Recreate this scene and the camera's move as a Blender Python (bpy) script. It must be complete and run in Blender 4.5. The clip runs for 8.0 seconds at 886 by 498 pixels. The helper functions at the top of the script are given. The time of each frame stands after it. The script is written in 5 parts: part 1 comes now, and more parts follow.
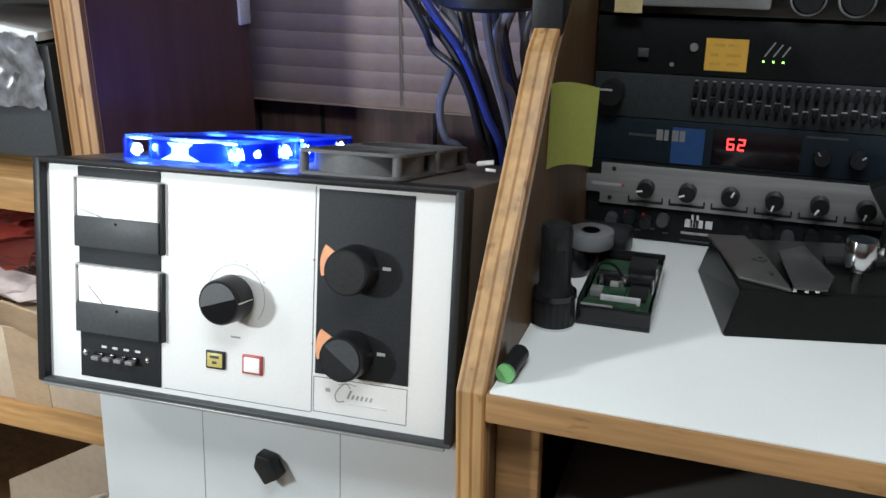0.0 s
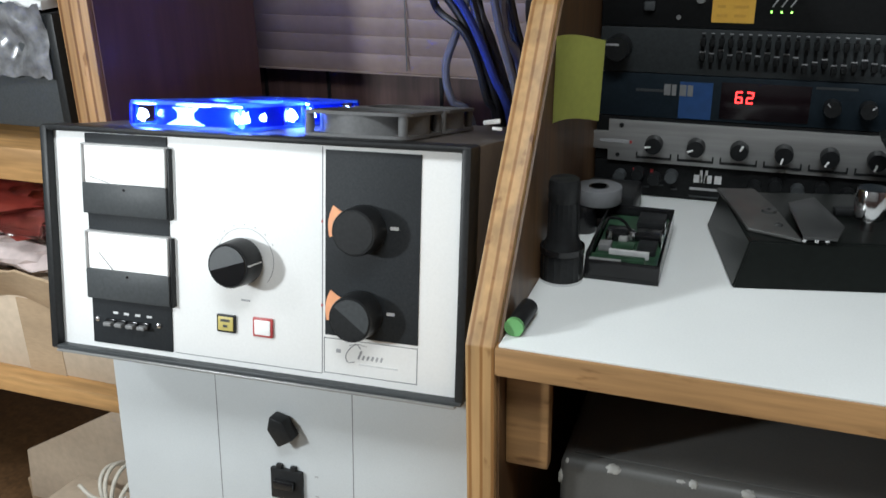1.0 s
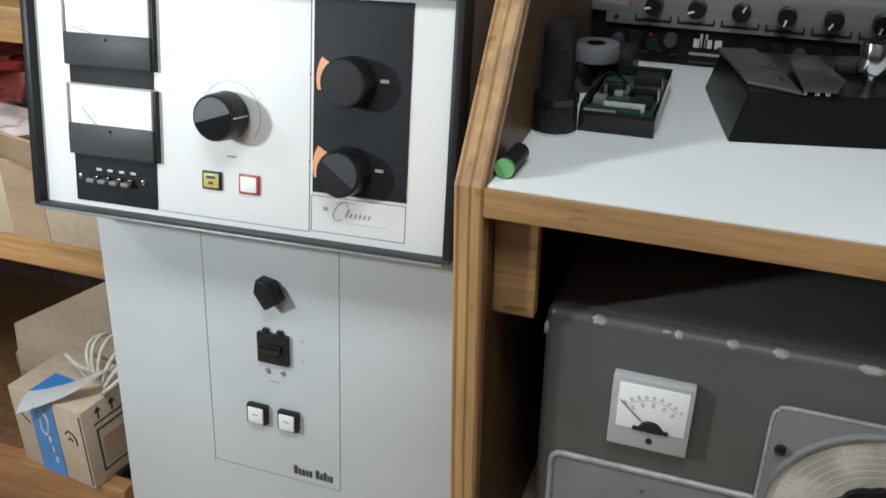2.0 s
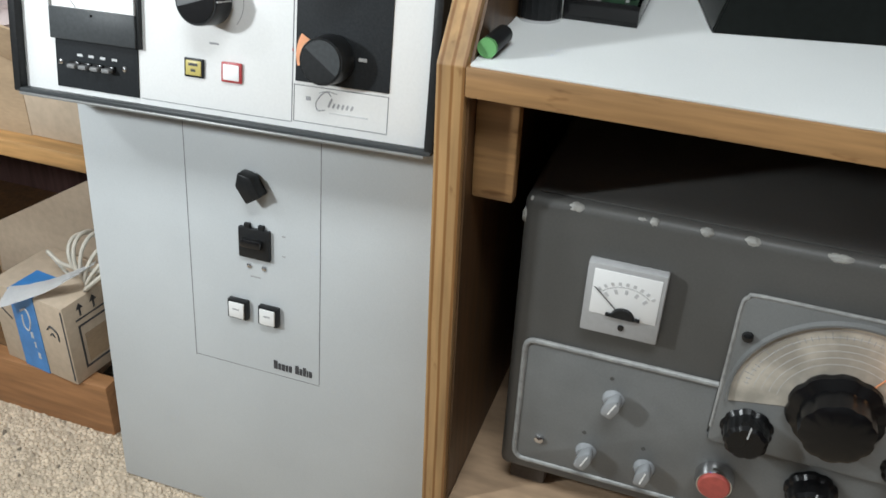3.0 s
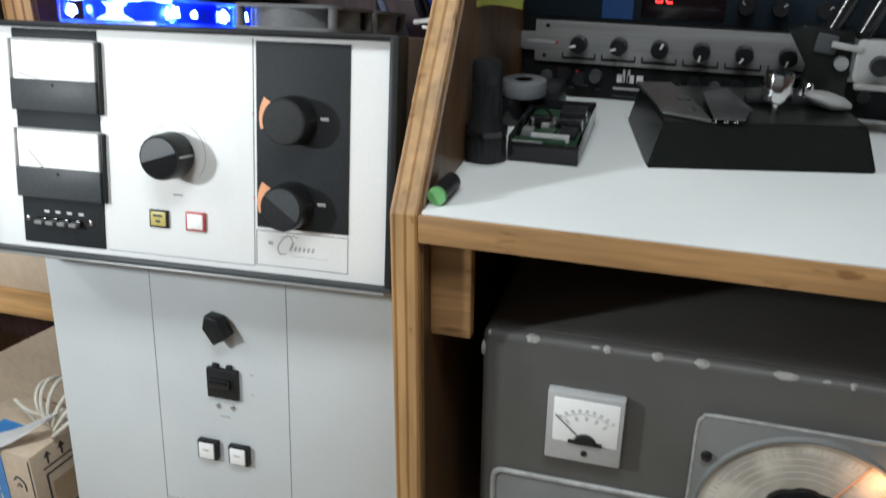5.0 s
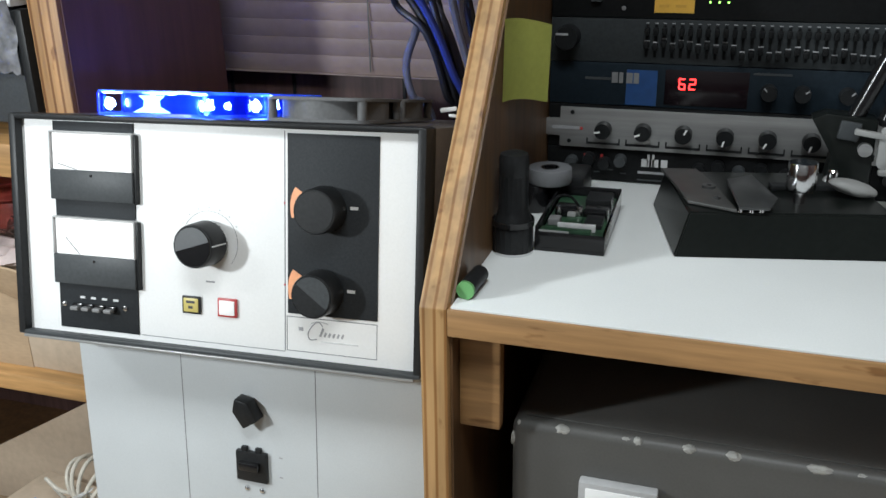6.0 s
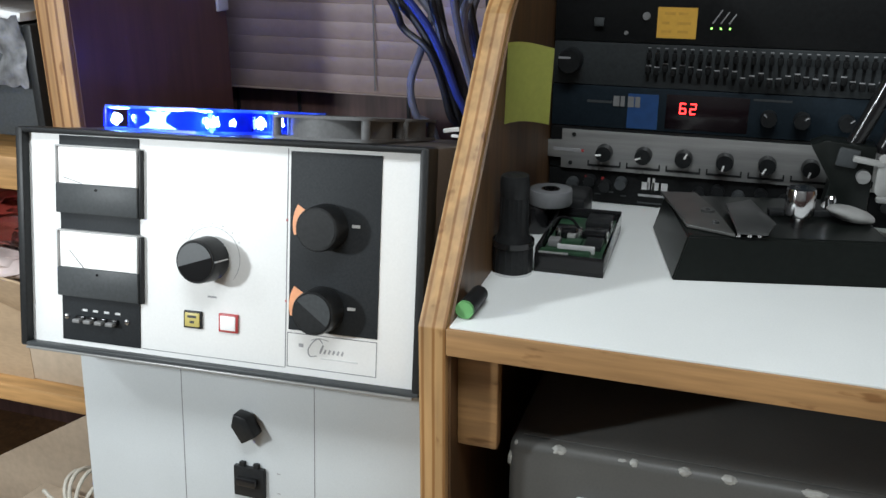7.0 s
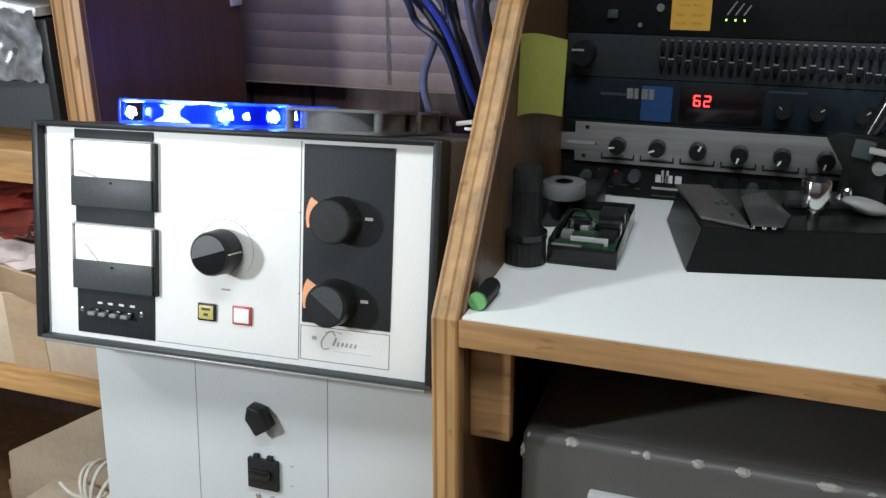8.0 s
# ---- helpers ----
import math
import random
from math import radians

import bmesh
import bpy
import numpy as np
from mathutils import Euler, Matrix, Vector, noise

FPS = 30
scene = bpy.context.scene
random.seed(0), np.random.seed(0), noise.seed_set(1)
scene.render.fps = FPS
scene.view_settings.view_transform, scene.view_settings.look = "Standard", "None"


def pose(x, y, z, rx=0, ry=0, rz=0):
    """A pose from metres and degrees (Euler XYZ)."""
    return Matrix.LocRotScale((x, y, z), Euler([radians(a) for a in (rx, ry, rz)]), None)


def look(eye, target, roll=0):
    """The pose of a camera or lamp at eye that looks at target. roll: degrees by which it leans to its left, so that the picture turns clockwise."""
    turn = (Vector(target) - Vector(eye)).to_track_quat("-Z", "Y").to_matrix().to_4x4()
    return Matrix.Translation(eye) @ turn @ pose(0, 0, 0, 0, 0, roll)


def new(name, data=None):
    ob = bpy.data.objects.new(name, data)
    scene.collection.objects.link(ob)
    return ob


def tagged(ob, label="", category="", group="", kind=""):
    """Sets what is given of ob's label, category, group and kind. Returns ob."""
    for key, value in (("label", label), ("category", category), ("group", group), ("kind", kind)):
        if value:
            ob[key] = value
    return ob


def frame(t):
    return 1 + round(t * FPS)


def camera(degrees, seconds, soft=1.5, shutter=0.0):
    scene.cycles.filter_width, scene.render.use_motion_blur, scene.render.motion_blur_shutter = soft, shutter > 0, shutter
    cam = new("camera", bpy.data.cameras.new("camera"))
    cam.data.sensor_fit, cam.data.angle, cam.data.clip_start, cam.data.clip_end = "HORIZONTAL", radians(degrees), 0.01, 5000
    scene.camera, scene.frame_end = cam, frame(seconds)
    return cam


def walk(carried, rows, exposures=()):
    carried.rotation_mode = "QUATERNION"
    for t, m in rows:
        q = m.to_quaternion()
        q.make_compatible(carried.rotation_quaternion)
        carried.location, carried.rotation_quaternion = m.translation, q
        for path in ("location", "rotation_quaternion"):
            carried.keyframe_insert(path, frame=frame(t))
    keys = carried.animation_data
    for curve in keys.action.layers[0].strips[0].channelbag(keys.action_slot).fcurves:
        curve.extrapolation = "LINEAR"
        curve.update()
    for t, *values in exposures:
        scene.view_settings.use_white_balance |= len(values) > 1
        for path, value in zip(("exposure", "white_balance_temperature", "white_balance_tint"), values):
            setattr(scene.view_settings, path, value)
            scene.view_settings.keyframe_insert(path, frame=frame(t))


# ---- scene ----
cam = camera(52.8, 8.0, 1.5, 0.3)
PATH = [
    (0, (0.15, -0.518, 1.018), (-0.466, 1.244, 0.301), 0.1),
    (0.5, (0.152, -0.518, 1.016), (-0.474, 1.23, 0.273), -0.5),
    (1, (0.154, -0.521, 1.005), (-0.479, 1.213, 0.234), -1.2),
    (1.5, (0.155, -0.528, 0.974), (-0.464, 1.177, 0.131), 0.2),
    (2, (0.159, -0.531, 0.949), (-0.431, 1.136, 0.016), 0.4),
    (2.2, (0.159, -0.537, 0.947), (-0.428, 1.111, -0.022), 1.4),
    (3.5, (0.178, -0.557, 0.894), (-0.343, 1.039, -0.193), 2.5),
    (4, (0.174, -0.561, 0.883), (-0.359, 1.025, -0.213), 0.5),
    (4.5, (0.182, -0.565, 0.9), (-0.229, 1.126, -0.086), 3.4),
    (5, (0.184, -0.561, 0.952), (-0.327, 1.178, 0.107), 0.2),
    (5.2, (0.18, -0.562, 0.962), (-0.353, 1.197, 0.174), 0.4),
    (6.3, (0.182, -0.559, 0.983), (-0.406, 1.221, 0.288), -1.0),
    (6.5, (0.183, -0.563, 0.984), (-0.395, 1.231, 0.313), -0.2),
    (7, (0.184, -0.564, 0.984), (-0.404, 1.219, 0.294), -0.0),
    (7.5, (0.183, -0.564, 0.98), (-0.429, 1.212, 0.295), -0.6),
    (8, (0.185, -0.565, 0.98), (-0.431, 1.206, 0.284), -0.3),
]
walk(cam, [(t, look(eye, target, roll)) for t, eye, target, roll in PATH],
     [(0.0, -0.12), (1.0, -0.12), (1.5, -0.2), (2.0, -0.26), (3.5, 0.06), (4.0, 0.18), (4.5, -0.02), (5.0, -0.16), (6.5, -0.1), (8.0, -0.12)])

# ---- light ----
world = bpy.data.worlds.new("room_dark")
scene.world = world
world.use_nodes = True
world.node_tree.nodes["Background"].inputs[0].default_value = (0.5, 0.55, 0.6, 1)
world.node_tree.nodes["Background"].inputs[1].default_value = 0.008


def area_lamp(name, m, sx, sy, watts, colour):
    d = bpy.data.lights.new(name, "AREA")
    d.shape, d.size, d.size_y, d.energy, d.color = "RECTANGLE", sx, sy, watts, colour
    ob = new(name, d)
    ob.matrix_world = m
    return ob


def point_lamp(name, place, watts, colour, radius):
    d = bpy.data.lights.new(name, "POINT")
    d.energy, d.color, d.shadow_soft_size = watts, colour, radius
    ob = new(name, d)
    ob.location = place
    return ob


area_lamp("work_lamp", look((-0.77, -0.56, 0.96), (-0.3, 0.15, 0.6)), 0.06, 0.06, 7.6, (0.91, 0.985, 1.02))
area_lamp("side_lamp", look((-2.2, -1.1, 2.2), (-0.3, 0.15, 0.6)), 0.22, 0.22, 14, (0.91, 0.985, 1.02))
area_lamp("ceiling_lamp", look((0.2, -0.85, 2.33), (0.2, -0.8499, 0.0)), 1.0, 0.5, 32, (0.91, 0.985, 1.02))

# ---- materials ----


def ramp(nt, stops):
    r = nt.nodes.new("ShaderNodeValToRGB")
    els = r.color_ramp.elements
    while len(els) < len(stops):
        els.new(0.5)
    for e, (p, c) in zip(els, stops):
        e.position, e.color = p, (*c, 1)
    return r


def tone(c, k):
    return tuple(min(1, max(0, v * k)) for v in c)


def surface(name, colour, rough=0.5, metal=0.0, grain=120.0, vary=0.12, bump=0.05, stretch=(1, 1, 1), stains=6.0,
            stain=0.15, coat=0.0, transmission=0.0, dark=None, piece=0.0, spec=0.5):
    """A painted, plastic, paper or wooden surface with fine grain and larger stains."""
    m = bpy.data.materials.new(name)
    m.use_nodes = True
    nt = m.node_tree
    b = nt.nodes["Principled BSDF"]
    co = nt.nodes.new("ShaderNodeTexCoord")
    mp = nt.nodes.new("ShaderNodeMapping")
    mp.inputs["Scale"].default_value = stretch
    nt.links.new(co.outputs["Object"], mp.inputs["Vector"])
    n1 = nt.nodes.new("ShaderNodeTexNoise")
    n1.inputs["Scale"].default_value, n1.inputs["Detail"].default_value = grain, 6
    n2 = nt.nodes.new("ShaderNodeTexNoise")
    n2.inputs["Scale"].default_value, n2.inputs["Detail"].default_value = stains, 4
    nt.links.new(mp.outputs[0], n1.inputs["Vector"])
    nt.links.new(mp.outputs[0], n2.inputs["Vector"])
    r1 = ramp(nt, [(0.3, dark or tone(colour, 1 - vary)), (0.7, tone(colour, 1 + vary))])
    nt.links.new(n1.outputs[0], r1.inputs[0])
    r2 = ramp(nt, [(0.35, tone((1, 1, 1), 1 - stain)), (0.62, (1, 1, 1))])
    nt.links.new(n2.outputs[0], r2.inputs[0])
    mix = nt.nodes.new("ShaderNodeMix")
    mix.data_type, mix.blend_type = "RGBA", "MULTIPLY"
    mix.inputs[0].default_value = 1
    nt.links.new(r1.outputs[0], mix.inputs[6])
    nt.links.new(r2.outputs[0], mix.inputs[7])
    out = mix.outputs[2]
    if piece:
        oi = nt.nodes.new("ShaderNodeObjectInfo")
        hv = nt.nodes.new("ShaderNodeHueSaturation")
        mr = nt.nodes.new("ShaderNodeMapRange")
        mr.inputs[3].default_value, mr.inputs[4].default_value = 1 - piece, 1 + piece
        nt.links.new(oi.outputs["Random"], mr.inputs[0])
        nt.links.new(mr.outputs[0], hv.inputs["Value"])
        nt.links.new(out, hv.inputs["Color"])
        out = hv.outputs[0]
    nt.links.new(out, b.inputs["Base Color"])
    rr = nt.nodes.new("ShaderNodeMapRange")
    rr.inputs[3].default_value, rr.inputs[4].default_value = max(0.02, rough - 0.08), min(1, rough + 0.1)
    nt.links.new(n2.outputs[0], rr.inputs[0])
    nt.links.new(rr.outputs[0], b.inputs["Roughness"])
    b.inputs["Metallic"].default_value = metal
    b.inputs["Specular IOR Level"].default_value = spec
    b.inputs["Coat Weight"].default_value = coat
    b.inputs["Transmission Weight"].default_value = transmission
    if bump:
        bp = nt.nodes.new("ShaderNodeBump")
        bp.inputs["Strength"].default_value, bp.inputs["Distance"].default_value = bump, 0.002
        nt.links.new(n1.outputs[0], bp.inputs["Height"])
        nt.links.new(bp.outputs[0], b.inputs["Normal"])
    return m


def streaks(m, stretch, scale, low, high, depth):
    """Short dark fibres and knots on a wooden surface."""
    nt = m.node_tree
    b = nt.nodes["Principled BSDF"]
    src = b.inputs["Base Color"].links[0].from_socket
    co, mp, n = nt.nodes.new("ShaderNodeTexCoord"), nt.nodes.new("ShaderNodeMapping"), nt.nodes.new("ShaderNodeTexNoise")
    mp.inputs["Scale"].default_value = stretch
    n.inputs["Scale"].default_value, n.inputs["Detail"].default_value = scale, 3
    nt.links.new(co.outputs["Object"], mp.inputs["Vector"])
    nt.links.new(mp.outputs[0], n.inputs["Vector"])
    r = ramp(nt, [(low, (1, 1, 1)), (high, (depth, depth * 0.85, depth * 0.7))])
    nt.links.new(n.outputs[0], r.inputs[0])
    mix = nt.nodes.new("ShaderNodeMix")
    mix.data_type, mix.blend_type = "RGBA", "MULTIPLY"
    mix.inputs[0].default_value = 1
    nt.links.new(src, mix.inputs[6])
    nt.links.new(r.outputs[0], mix.inputs[7])
    nt.links.new(mix.outputs[2], b.inputs["Base Color"])
    return m


def layered_wood(name, axis, light, dark, period):
    """Plywood seen on its cut edge: veneer layers stacked along one axis, grain along the others."""
    m = surface(name, light, 0.5, grain=9, vary=0.22, bump=0.12, stretch=(14, 14, 1.2), stains=3, stain=0.2)
    nt = m.node_tree
    b = nt.nodes["Principled BSDF"]
    src = b.inputs["Base Color"].links[0].from_socket
    co = nt.nodes.new("ShaderNodeTexCoord")
    w = nt.nodes.new("ShaderNodeTexWave")
    w.bands_direction = axis
    w.inputs["Scale"].default_value = 0.314 / period
    w.inputs["Distortion"].default_value = 1.2
    w.inputs["Detail"].default_value = 2
    w.inputs["Detail Scale"].default_value = 0.2
    w.inputs["Phase Offset"].default_value = 1.0
    nt.links.new(co.outputs["Object"], w.inputs["Vector"])
    r = ramp(nt, [(0.05, dark), (0.3, (1, 1, 1))])
    nt.links.new(w.outputs["Fac"], r.inputs[0])
    mix = nt.nodes.new("ShaderNodeMix")
    mix.data_type, mix.blend_type = "RGBA", "MULTIPLY"
    mix.inputs[0].default_value = 1
    nt.links.new(src, mix.inputs[6])
    nt.links.new(r.outputs[0], mix.inputs[7])
    nt.links.new(mix.outputs[2], b.inputs["Base Color"])
    return streaks(m, (3, 3, 1), 26, 0.62, 0.7, 0.6)


def glowing(name, colour, strength):
    m = bpy.data.materials.new(name)
    m.use_nodes = True
    b = m.node_tree.nodes["Principled BSDF"]
    b.inputs["Base Color"].default_value = (*colour, 1)
    b.inputs["Emission Color"].default_value = (*colour, 1)
    b.inputs["Emission Strength"].default_value = strength
    return m


def clear(name, colour=(1, 1, 1), rough=0.03, ior=1.45):
    m = bpy.data.materials.new(name)
    m.use_nodes = True
    b = m.node_tree.nodes["Principled BSDF"]
    b.inputs["Base Color"].default_value = (*colour, 1)
    b.inputs["Transmission Weight"].default_value = 1
    b.inputs["Roughness"].default_value = rough
    b.inputs["IOR"].default_value = ior
    return m


WHITE_PANEL = surface("white_panel_paint", (0.8, 0.8, 0.79), 0.42, grain=400, vary=0.02, bump=0.03, stain=0.03)
GREY_PAINT = surface("light_grey_paint", (0.54, 0.565, 0.575), 0.45, grain=600, vary=0.03, bump=0.06, stains=4, stain=0.1)
BLACK_SATIN = surface("black_satin", (0.018, 0.019, 0.02), 0.42, grain=300, vary=0.2, bump=0.03, stain=0.2, spec=0.25)
BLACK_INLAY = surface("black_inlay", (0.022, 0.025, 0.028), 0.6, grain=500, vary=0.2, bump=0.03, stain=0.25, spec=0.25)
BLACK_GLOSS = surface("black_gloss", (0.012, 0.012, 0.013), 0.18, grain=200, vary=0.2, bump=0.02, stain=0.3)
BLACK_KNOB = surface("black_knob", (0.016, 0.017, 0.018), 0.33, grain=300, vary=0.2, bump=0.02, stain=0.3, spec=0.25)
KEY_BLACK = surface("key_base_black", (0.008, 0.010, 0.009), 0.3, grain=200, vary=0.2, bump=0.02, stain=0.3, spec=0.3)
DARK_GREY = surface("dark_grey_plastic", (0.055, 0.06, 0.063), 0.45, grain=300, vary=0.12, bump=0.03, spec=0.25)
FAN_GREY = surface("grey_fan_plastic", (0.12, 0.12, 0.122), 0.5, grain=300, vary=0.1, bump=0.03, spec=0.25)
FACE_GREY = surface("grey_knob_face", (0.1, 0.105, 0.11), 0.4, grain=300, vary=0.05, bump=0.02)
MID_GREY = surface("mid_grey_plastic", (0.2, 0.2, 0.2), 0.5, grain=300, vary=0.1, bump=0.03)
CASE_BROWN = surface("case_vinyl", (0.09, 0.078, 0.07), 0.5, grain=300, vary=0.15, bump=0.15)
CHROME = surface("chrome", (0.75, 0.75, 0.76), 0.15, metal=1.0, grain=200, vary=0.05, bump=0.01)
BRUSHED = surface("brushed_aluminium", (0.38, 0.38, 0.375), 0.42, metal=0.6, grain=60, vary=0.06, bump=0.04, stretch=(1, 30, 30))
LINE_GREY = surface("engraved_line", (0.2, 0.2, 0.21), 0.6, bump=0)
PRINT_GREY = surface("grey_print", (0.35, 0.35, 0.36), 0.6, bump=0)
PRINT_DARK = surface("dark_print", (0.06, 0.06, 0.065), 0.6, bump=0)
PRINT_LIGHT = surface("light_print", (0.6, 0.6, 0.6), 0.6, bump=0)
LABEL_PRINT = surface("label_print", (0.62, 0.34, 0.05), 0.6, bump=0)
ORANGE = surface("orange_scale", (0.9, 0.4, 0.2), 0.5, vary=0.08, bump=0)
YELLOW_LENS = surface("yellow_lens", (0.6, 0.5, 0.16), 0.35, vary=0.05, bump=0)
RED_PLASTIC = surface("red_plastic", (0.45, 0.05, 0.05), 0.4, bump=0)
RED_CAP = surface("red_button_cap", (0.5, 0.1, 0.08), 0.45, grain=150, vary=0.15, bump=0.03)
PLY_X = layered_wood("plywood_edge_upright", "X", (0.44, 0.26, 0.11), (0.62, 0.48, 0.34), 0.0085)
WOOD_EDGE = surface("desk_edge_veneer", (0.40, 0.22, 0.09), 0.5, grain=9, vary=0.16, bump=0.1, stretch=(1.5, 14, 22), stains=4, stain=0.3)
streaks(WOOD_EDGE, (1, 4, 4), 22, 0.62, 0.7, 0.55)
# Brown stain, taken darker to include the shade inside the hutch.
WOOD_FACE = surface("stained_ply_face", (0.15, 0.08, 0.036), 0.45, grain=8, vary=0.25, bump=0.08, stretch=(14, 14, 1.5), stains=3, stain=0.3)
WOOD_SHELF = surface("shelf_pine", (0.5, 0.28, 0.11), 0.45, grain=8, vary=0.18, bump=0.08, stretch=(1.5, 14, 14), stains=4, stain=0.25)
WOOD_WORN = surface("worn_shelf", (0.42, 0.285, 0.18), 0.55, grain=60, vary=0.08, bump=0.08, stretch=(1, 3, 3), stains=11, stain=0.34)
streaks(WOOD_WORN, (1, 2.2, 4), 9, 0.6, 0.72, 0.7)
PANELLING = surface("dark_panelling", (0.1, 0.055, 0.05), 0.45, grain=8, vary=0.3, bump=0.08, stretch=(14, 14, 1.2), stains=3, stain=0.3)
MAROON = surface("maroon_stain", (0.1, 0.042, 0.036), 0.45, grain=8, vary=0.08, bump=0.05, stretch=(14, 14, 1.2), stains=3, stain=0.25)
LAMINATE = surface("white_laminate", (0.72, 0.735, 0.725), 0.36, grain=700, vary=0.025, bump=0.02, stains=5, stain=0.07)
SLAT = surface("blind_slat", (0.34, 0.26, 0.235), 0.45, grain=60, vary=0.06, bump=0.02, stain=0.1, piece=0.08)
CARPET = surface("carpet", (0.55, 0.45, 0.34), 0.95, grain=220, vary=0.2, bump=1.0, stains=25, stain=0.25)
PLASTER = surface("wall_paint", (0.6, 0.58, 0.55), 0.8, grain=150, vary=0.04, bump=0.1)
CARD = surface("cardboard", (0.42, 0.3, 0.19), 0.8, grain=90, vary=0.08, bump=0.05, stretch=(1, 1, 4), stain=0.15)
CARD_PALE = surface("pale_cardboard", (0.55, 0.44, 0.33), 0.8, grain=90, vary=0.08, bump=0.05, stain=0.15)
PAPER = surface("white_paper", (0.82, 0.82, 0.82), 0.7, grain=200, vary=0.03, bump=0.03)
TAPE_BLUE = surface("blue_tape", (0.06, 0.25, 0.6), 0.3, grain=40, vary=0.15, bump=0.05)
NOTE_YELLOW = surface("sticky_note_paper", (0.56, 0.58, 0.14), 0.75, grain=200, vary=0.04, bump=0.03)
STICKER = surface("orange_label_paper", (0.75, 0.42, 0.06), 0.6, grain=200, vary=0.05, bump=0.02)
HAMMER = surface("grey_hammer_paint", (0.095, 0.093, 0.088), 0.42, grain=500, vary=0.06, bump=0.05, stains=9, stain=0.2)
HAMMER_LIGHT = surface("light_hammer_paint", (0.19, 0.194, 0.191), 0.4, grain=500, vary=0.05, bump=0.05, stains=12, stain=0.25)
WORN_METAL = surface("bare_chipped_metal", (0.36, 0.355, 0.33), 0.55, metal=0.0, grain=120, vary=0.2, bump=0.1)
METER_GREY = surface("meter_bezel", (0.45, 0.45, 0.45), 0.4, grain=200, vary=0.05, bump=0.02)
PLATE_EDGE = surface("worn_plate_edge", (0.3, 0.3, 0.29), 0.4, grain=120, vary=0.25, bump=0.1)
DIAL = surface("dial_card", (0.58, 0.53, 0.45), 0.5, grain=40, vary=0.1, bump=0.02, stains=40, stain=0.3)
ACRYLIC_KNOB = surface("grey_acrylic_knob", (0.3, 0.31, 0.32), 0.15, grain=60, vary=0.1, bump=0.03, coat=0.5)
BAKELITE = surface("black_bakelite", (0.006, 0.006, 0.0065), 0.24, grain=60, vary=0.15, bump=0.02, spec=0.35)
RACK_BLACK = surface("rack_black", (0.009, 0.0095, 0.01), 0.45, grain=300, vary=0.2, bump=0.05, spec=0.15)
RACK_BLUE = surface("rack_blue_black", (0.012, 0.019, 0.026), 0.42, grain=300, vary=0.15, bump=0.03, spec=0.15)
RACK_SLATE = surface("rack_slate", (0.034, 0.038, 0.040), 0.45, grain=300, vary=0.15, bump=0.03, spec=0.15)
LOGO_BLUE = surface("blue_badge", (0.013, 0.06, 0.19), 0.4, bump=0)
GREEN_PCB = surface("green_circuit_board", (0.022, 0.062, 0.032), 0.35, grain=90, vary=0.5, bump=0.1)
GREEN_CAP = surface("green_cap", (0.16, 0.42, 0.15), 0.45, grain=100, vary=0.06, bump=0.02)
CABLE_GREY = surface("grey_cable", (0.1, 0.1, 0.125), 0.5, bump=0.02)
CABLE_BLUE = surface("blue_cable", (0.02, 0.035, 0.2), 0.4, bump=0.02)
CABLE_PALE = surface("pale_blue_cable", (0.26, 0.28, 0.38), 0.5, bump=0.02)
CABLE_BLACK = surface("black_cable", (0.015, 0.015, 0.018), 0.4, bump=0.02)
CABLE_WHITE = surface("white_cable", (0.62, 0.58, 0.5), 0.5, bump=0.02)
RED_CLOTH = surface("red_packaging", (0.2, 0.028, 0.02), 0.4, grain=30, vary=0.3, bump=0.2)
TEAL = surface("teal_cover", (0.02, 0.09, 0.11), 0.4, bump=0.02)
CARD_GREY = surface("pale_grey_plastic", (0.34, 0.34, 0.33), 0.4, grain=100, vary=0.05, bump=0.02)
TAPE_GREY = surface("grey_tape", (0.2, 0.205, 0.215), 0.45, grain=200, vary=0.06, bump=0.03)
SMOKE_PLATE = surface("smoked_plate", (0.07, 0.07, 0.067), 0.5, grain=60, vary=0.12, bump=0.02, stain=0.3)
STEEL_GREY = surface("smoked_acrylic", (0.055, 0.056, 0.056), 0.3, grain=60, vary=0.12, bump=0.02, stain=0.3)


def translucent(name, colour, through_colour, share):
    """Tinted plastic that lets light through its walls."""
    m = surface(name, colour, 0.12, grain=60, vary=0.2, bump=0.03)
    nt = m.node_tree
    tr = nt.nodes.new("ShaderNodeBsdfTranslucent")
    tr.inputs["Color"].default_value = (*through_colour, 1)
    tp = nt.nodes.new("ShaderNodeBsdfTransparent")
    tp.inputs["Color"].default_value = (*through_colour, 1)
    m1, m2 = nt.nodes.new("ShaderNodeMixShader"), nt.nodes.new("ShaderNodeMixShader")
    m1.inputs[0].default_value, m2.inputs[0].default_value = 0.8, share
    nt.links.new(tr.outputs[0], m1.inputs[1])
    nt.links.new(tp.outputs[0], m1.inputs[2])
    nt.links.new(nt.nodes["Principled BSDF"].outputs[0], m2.inputs[1])
    nt.links.new(m1.outputs[0], m2.inputs[2])
    nt.links.new(m2.outputs[0], nt.nodes["Material Output"].inputs["Surface"])
    return m


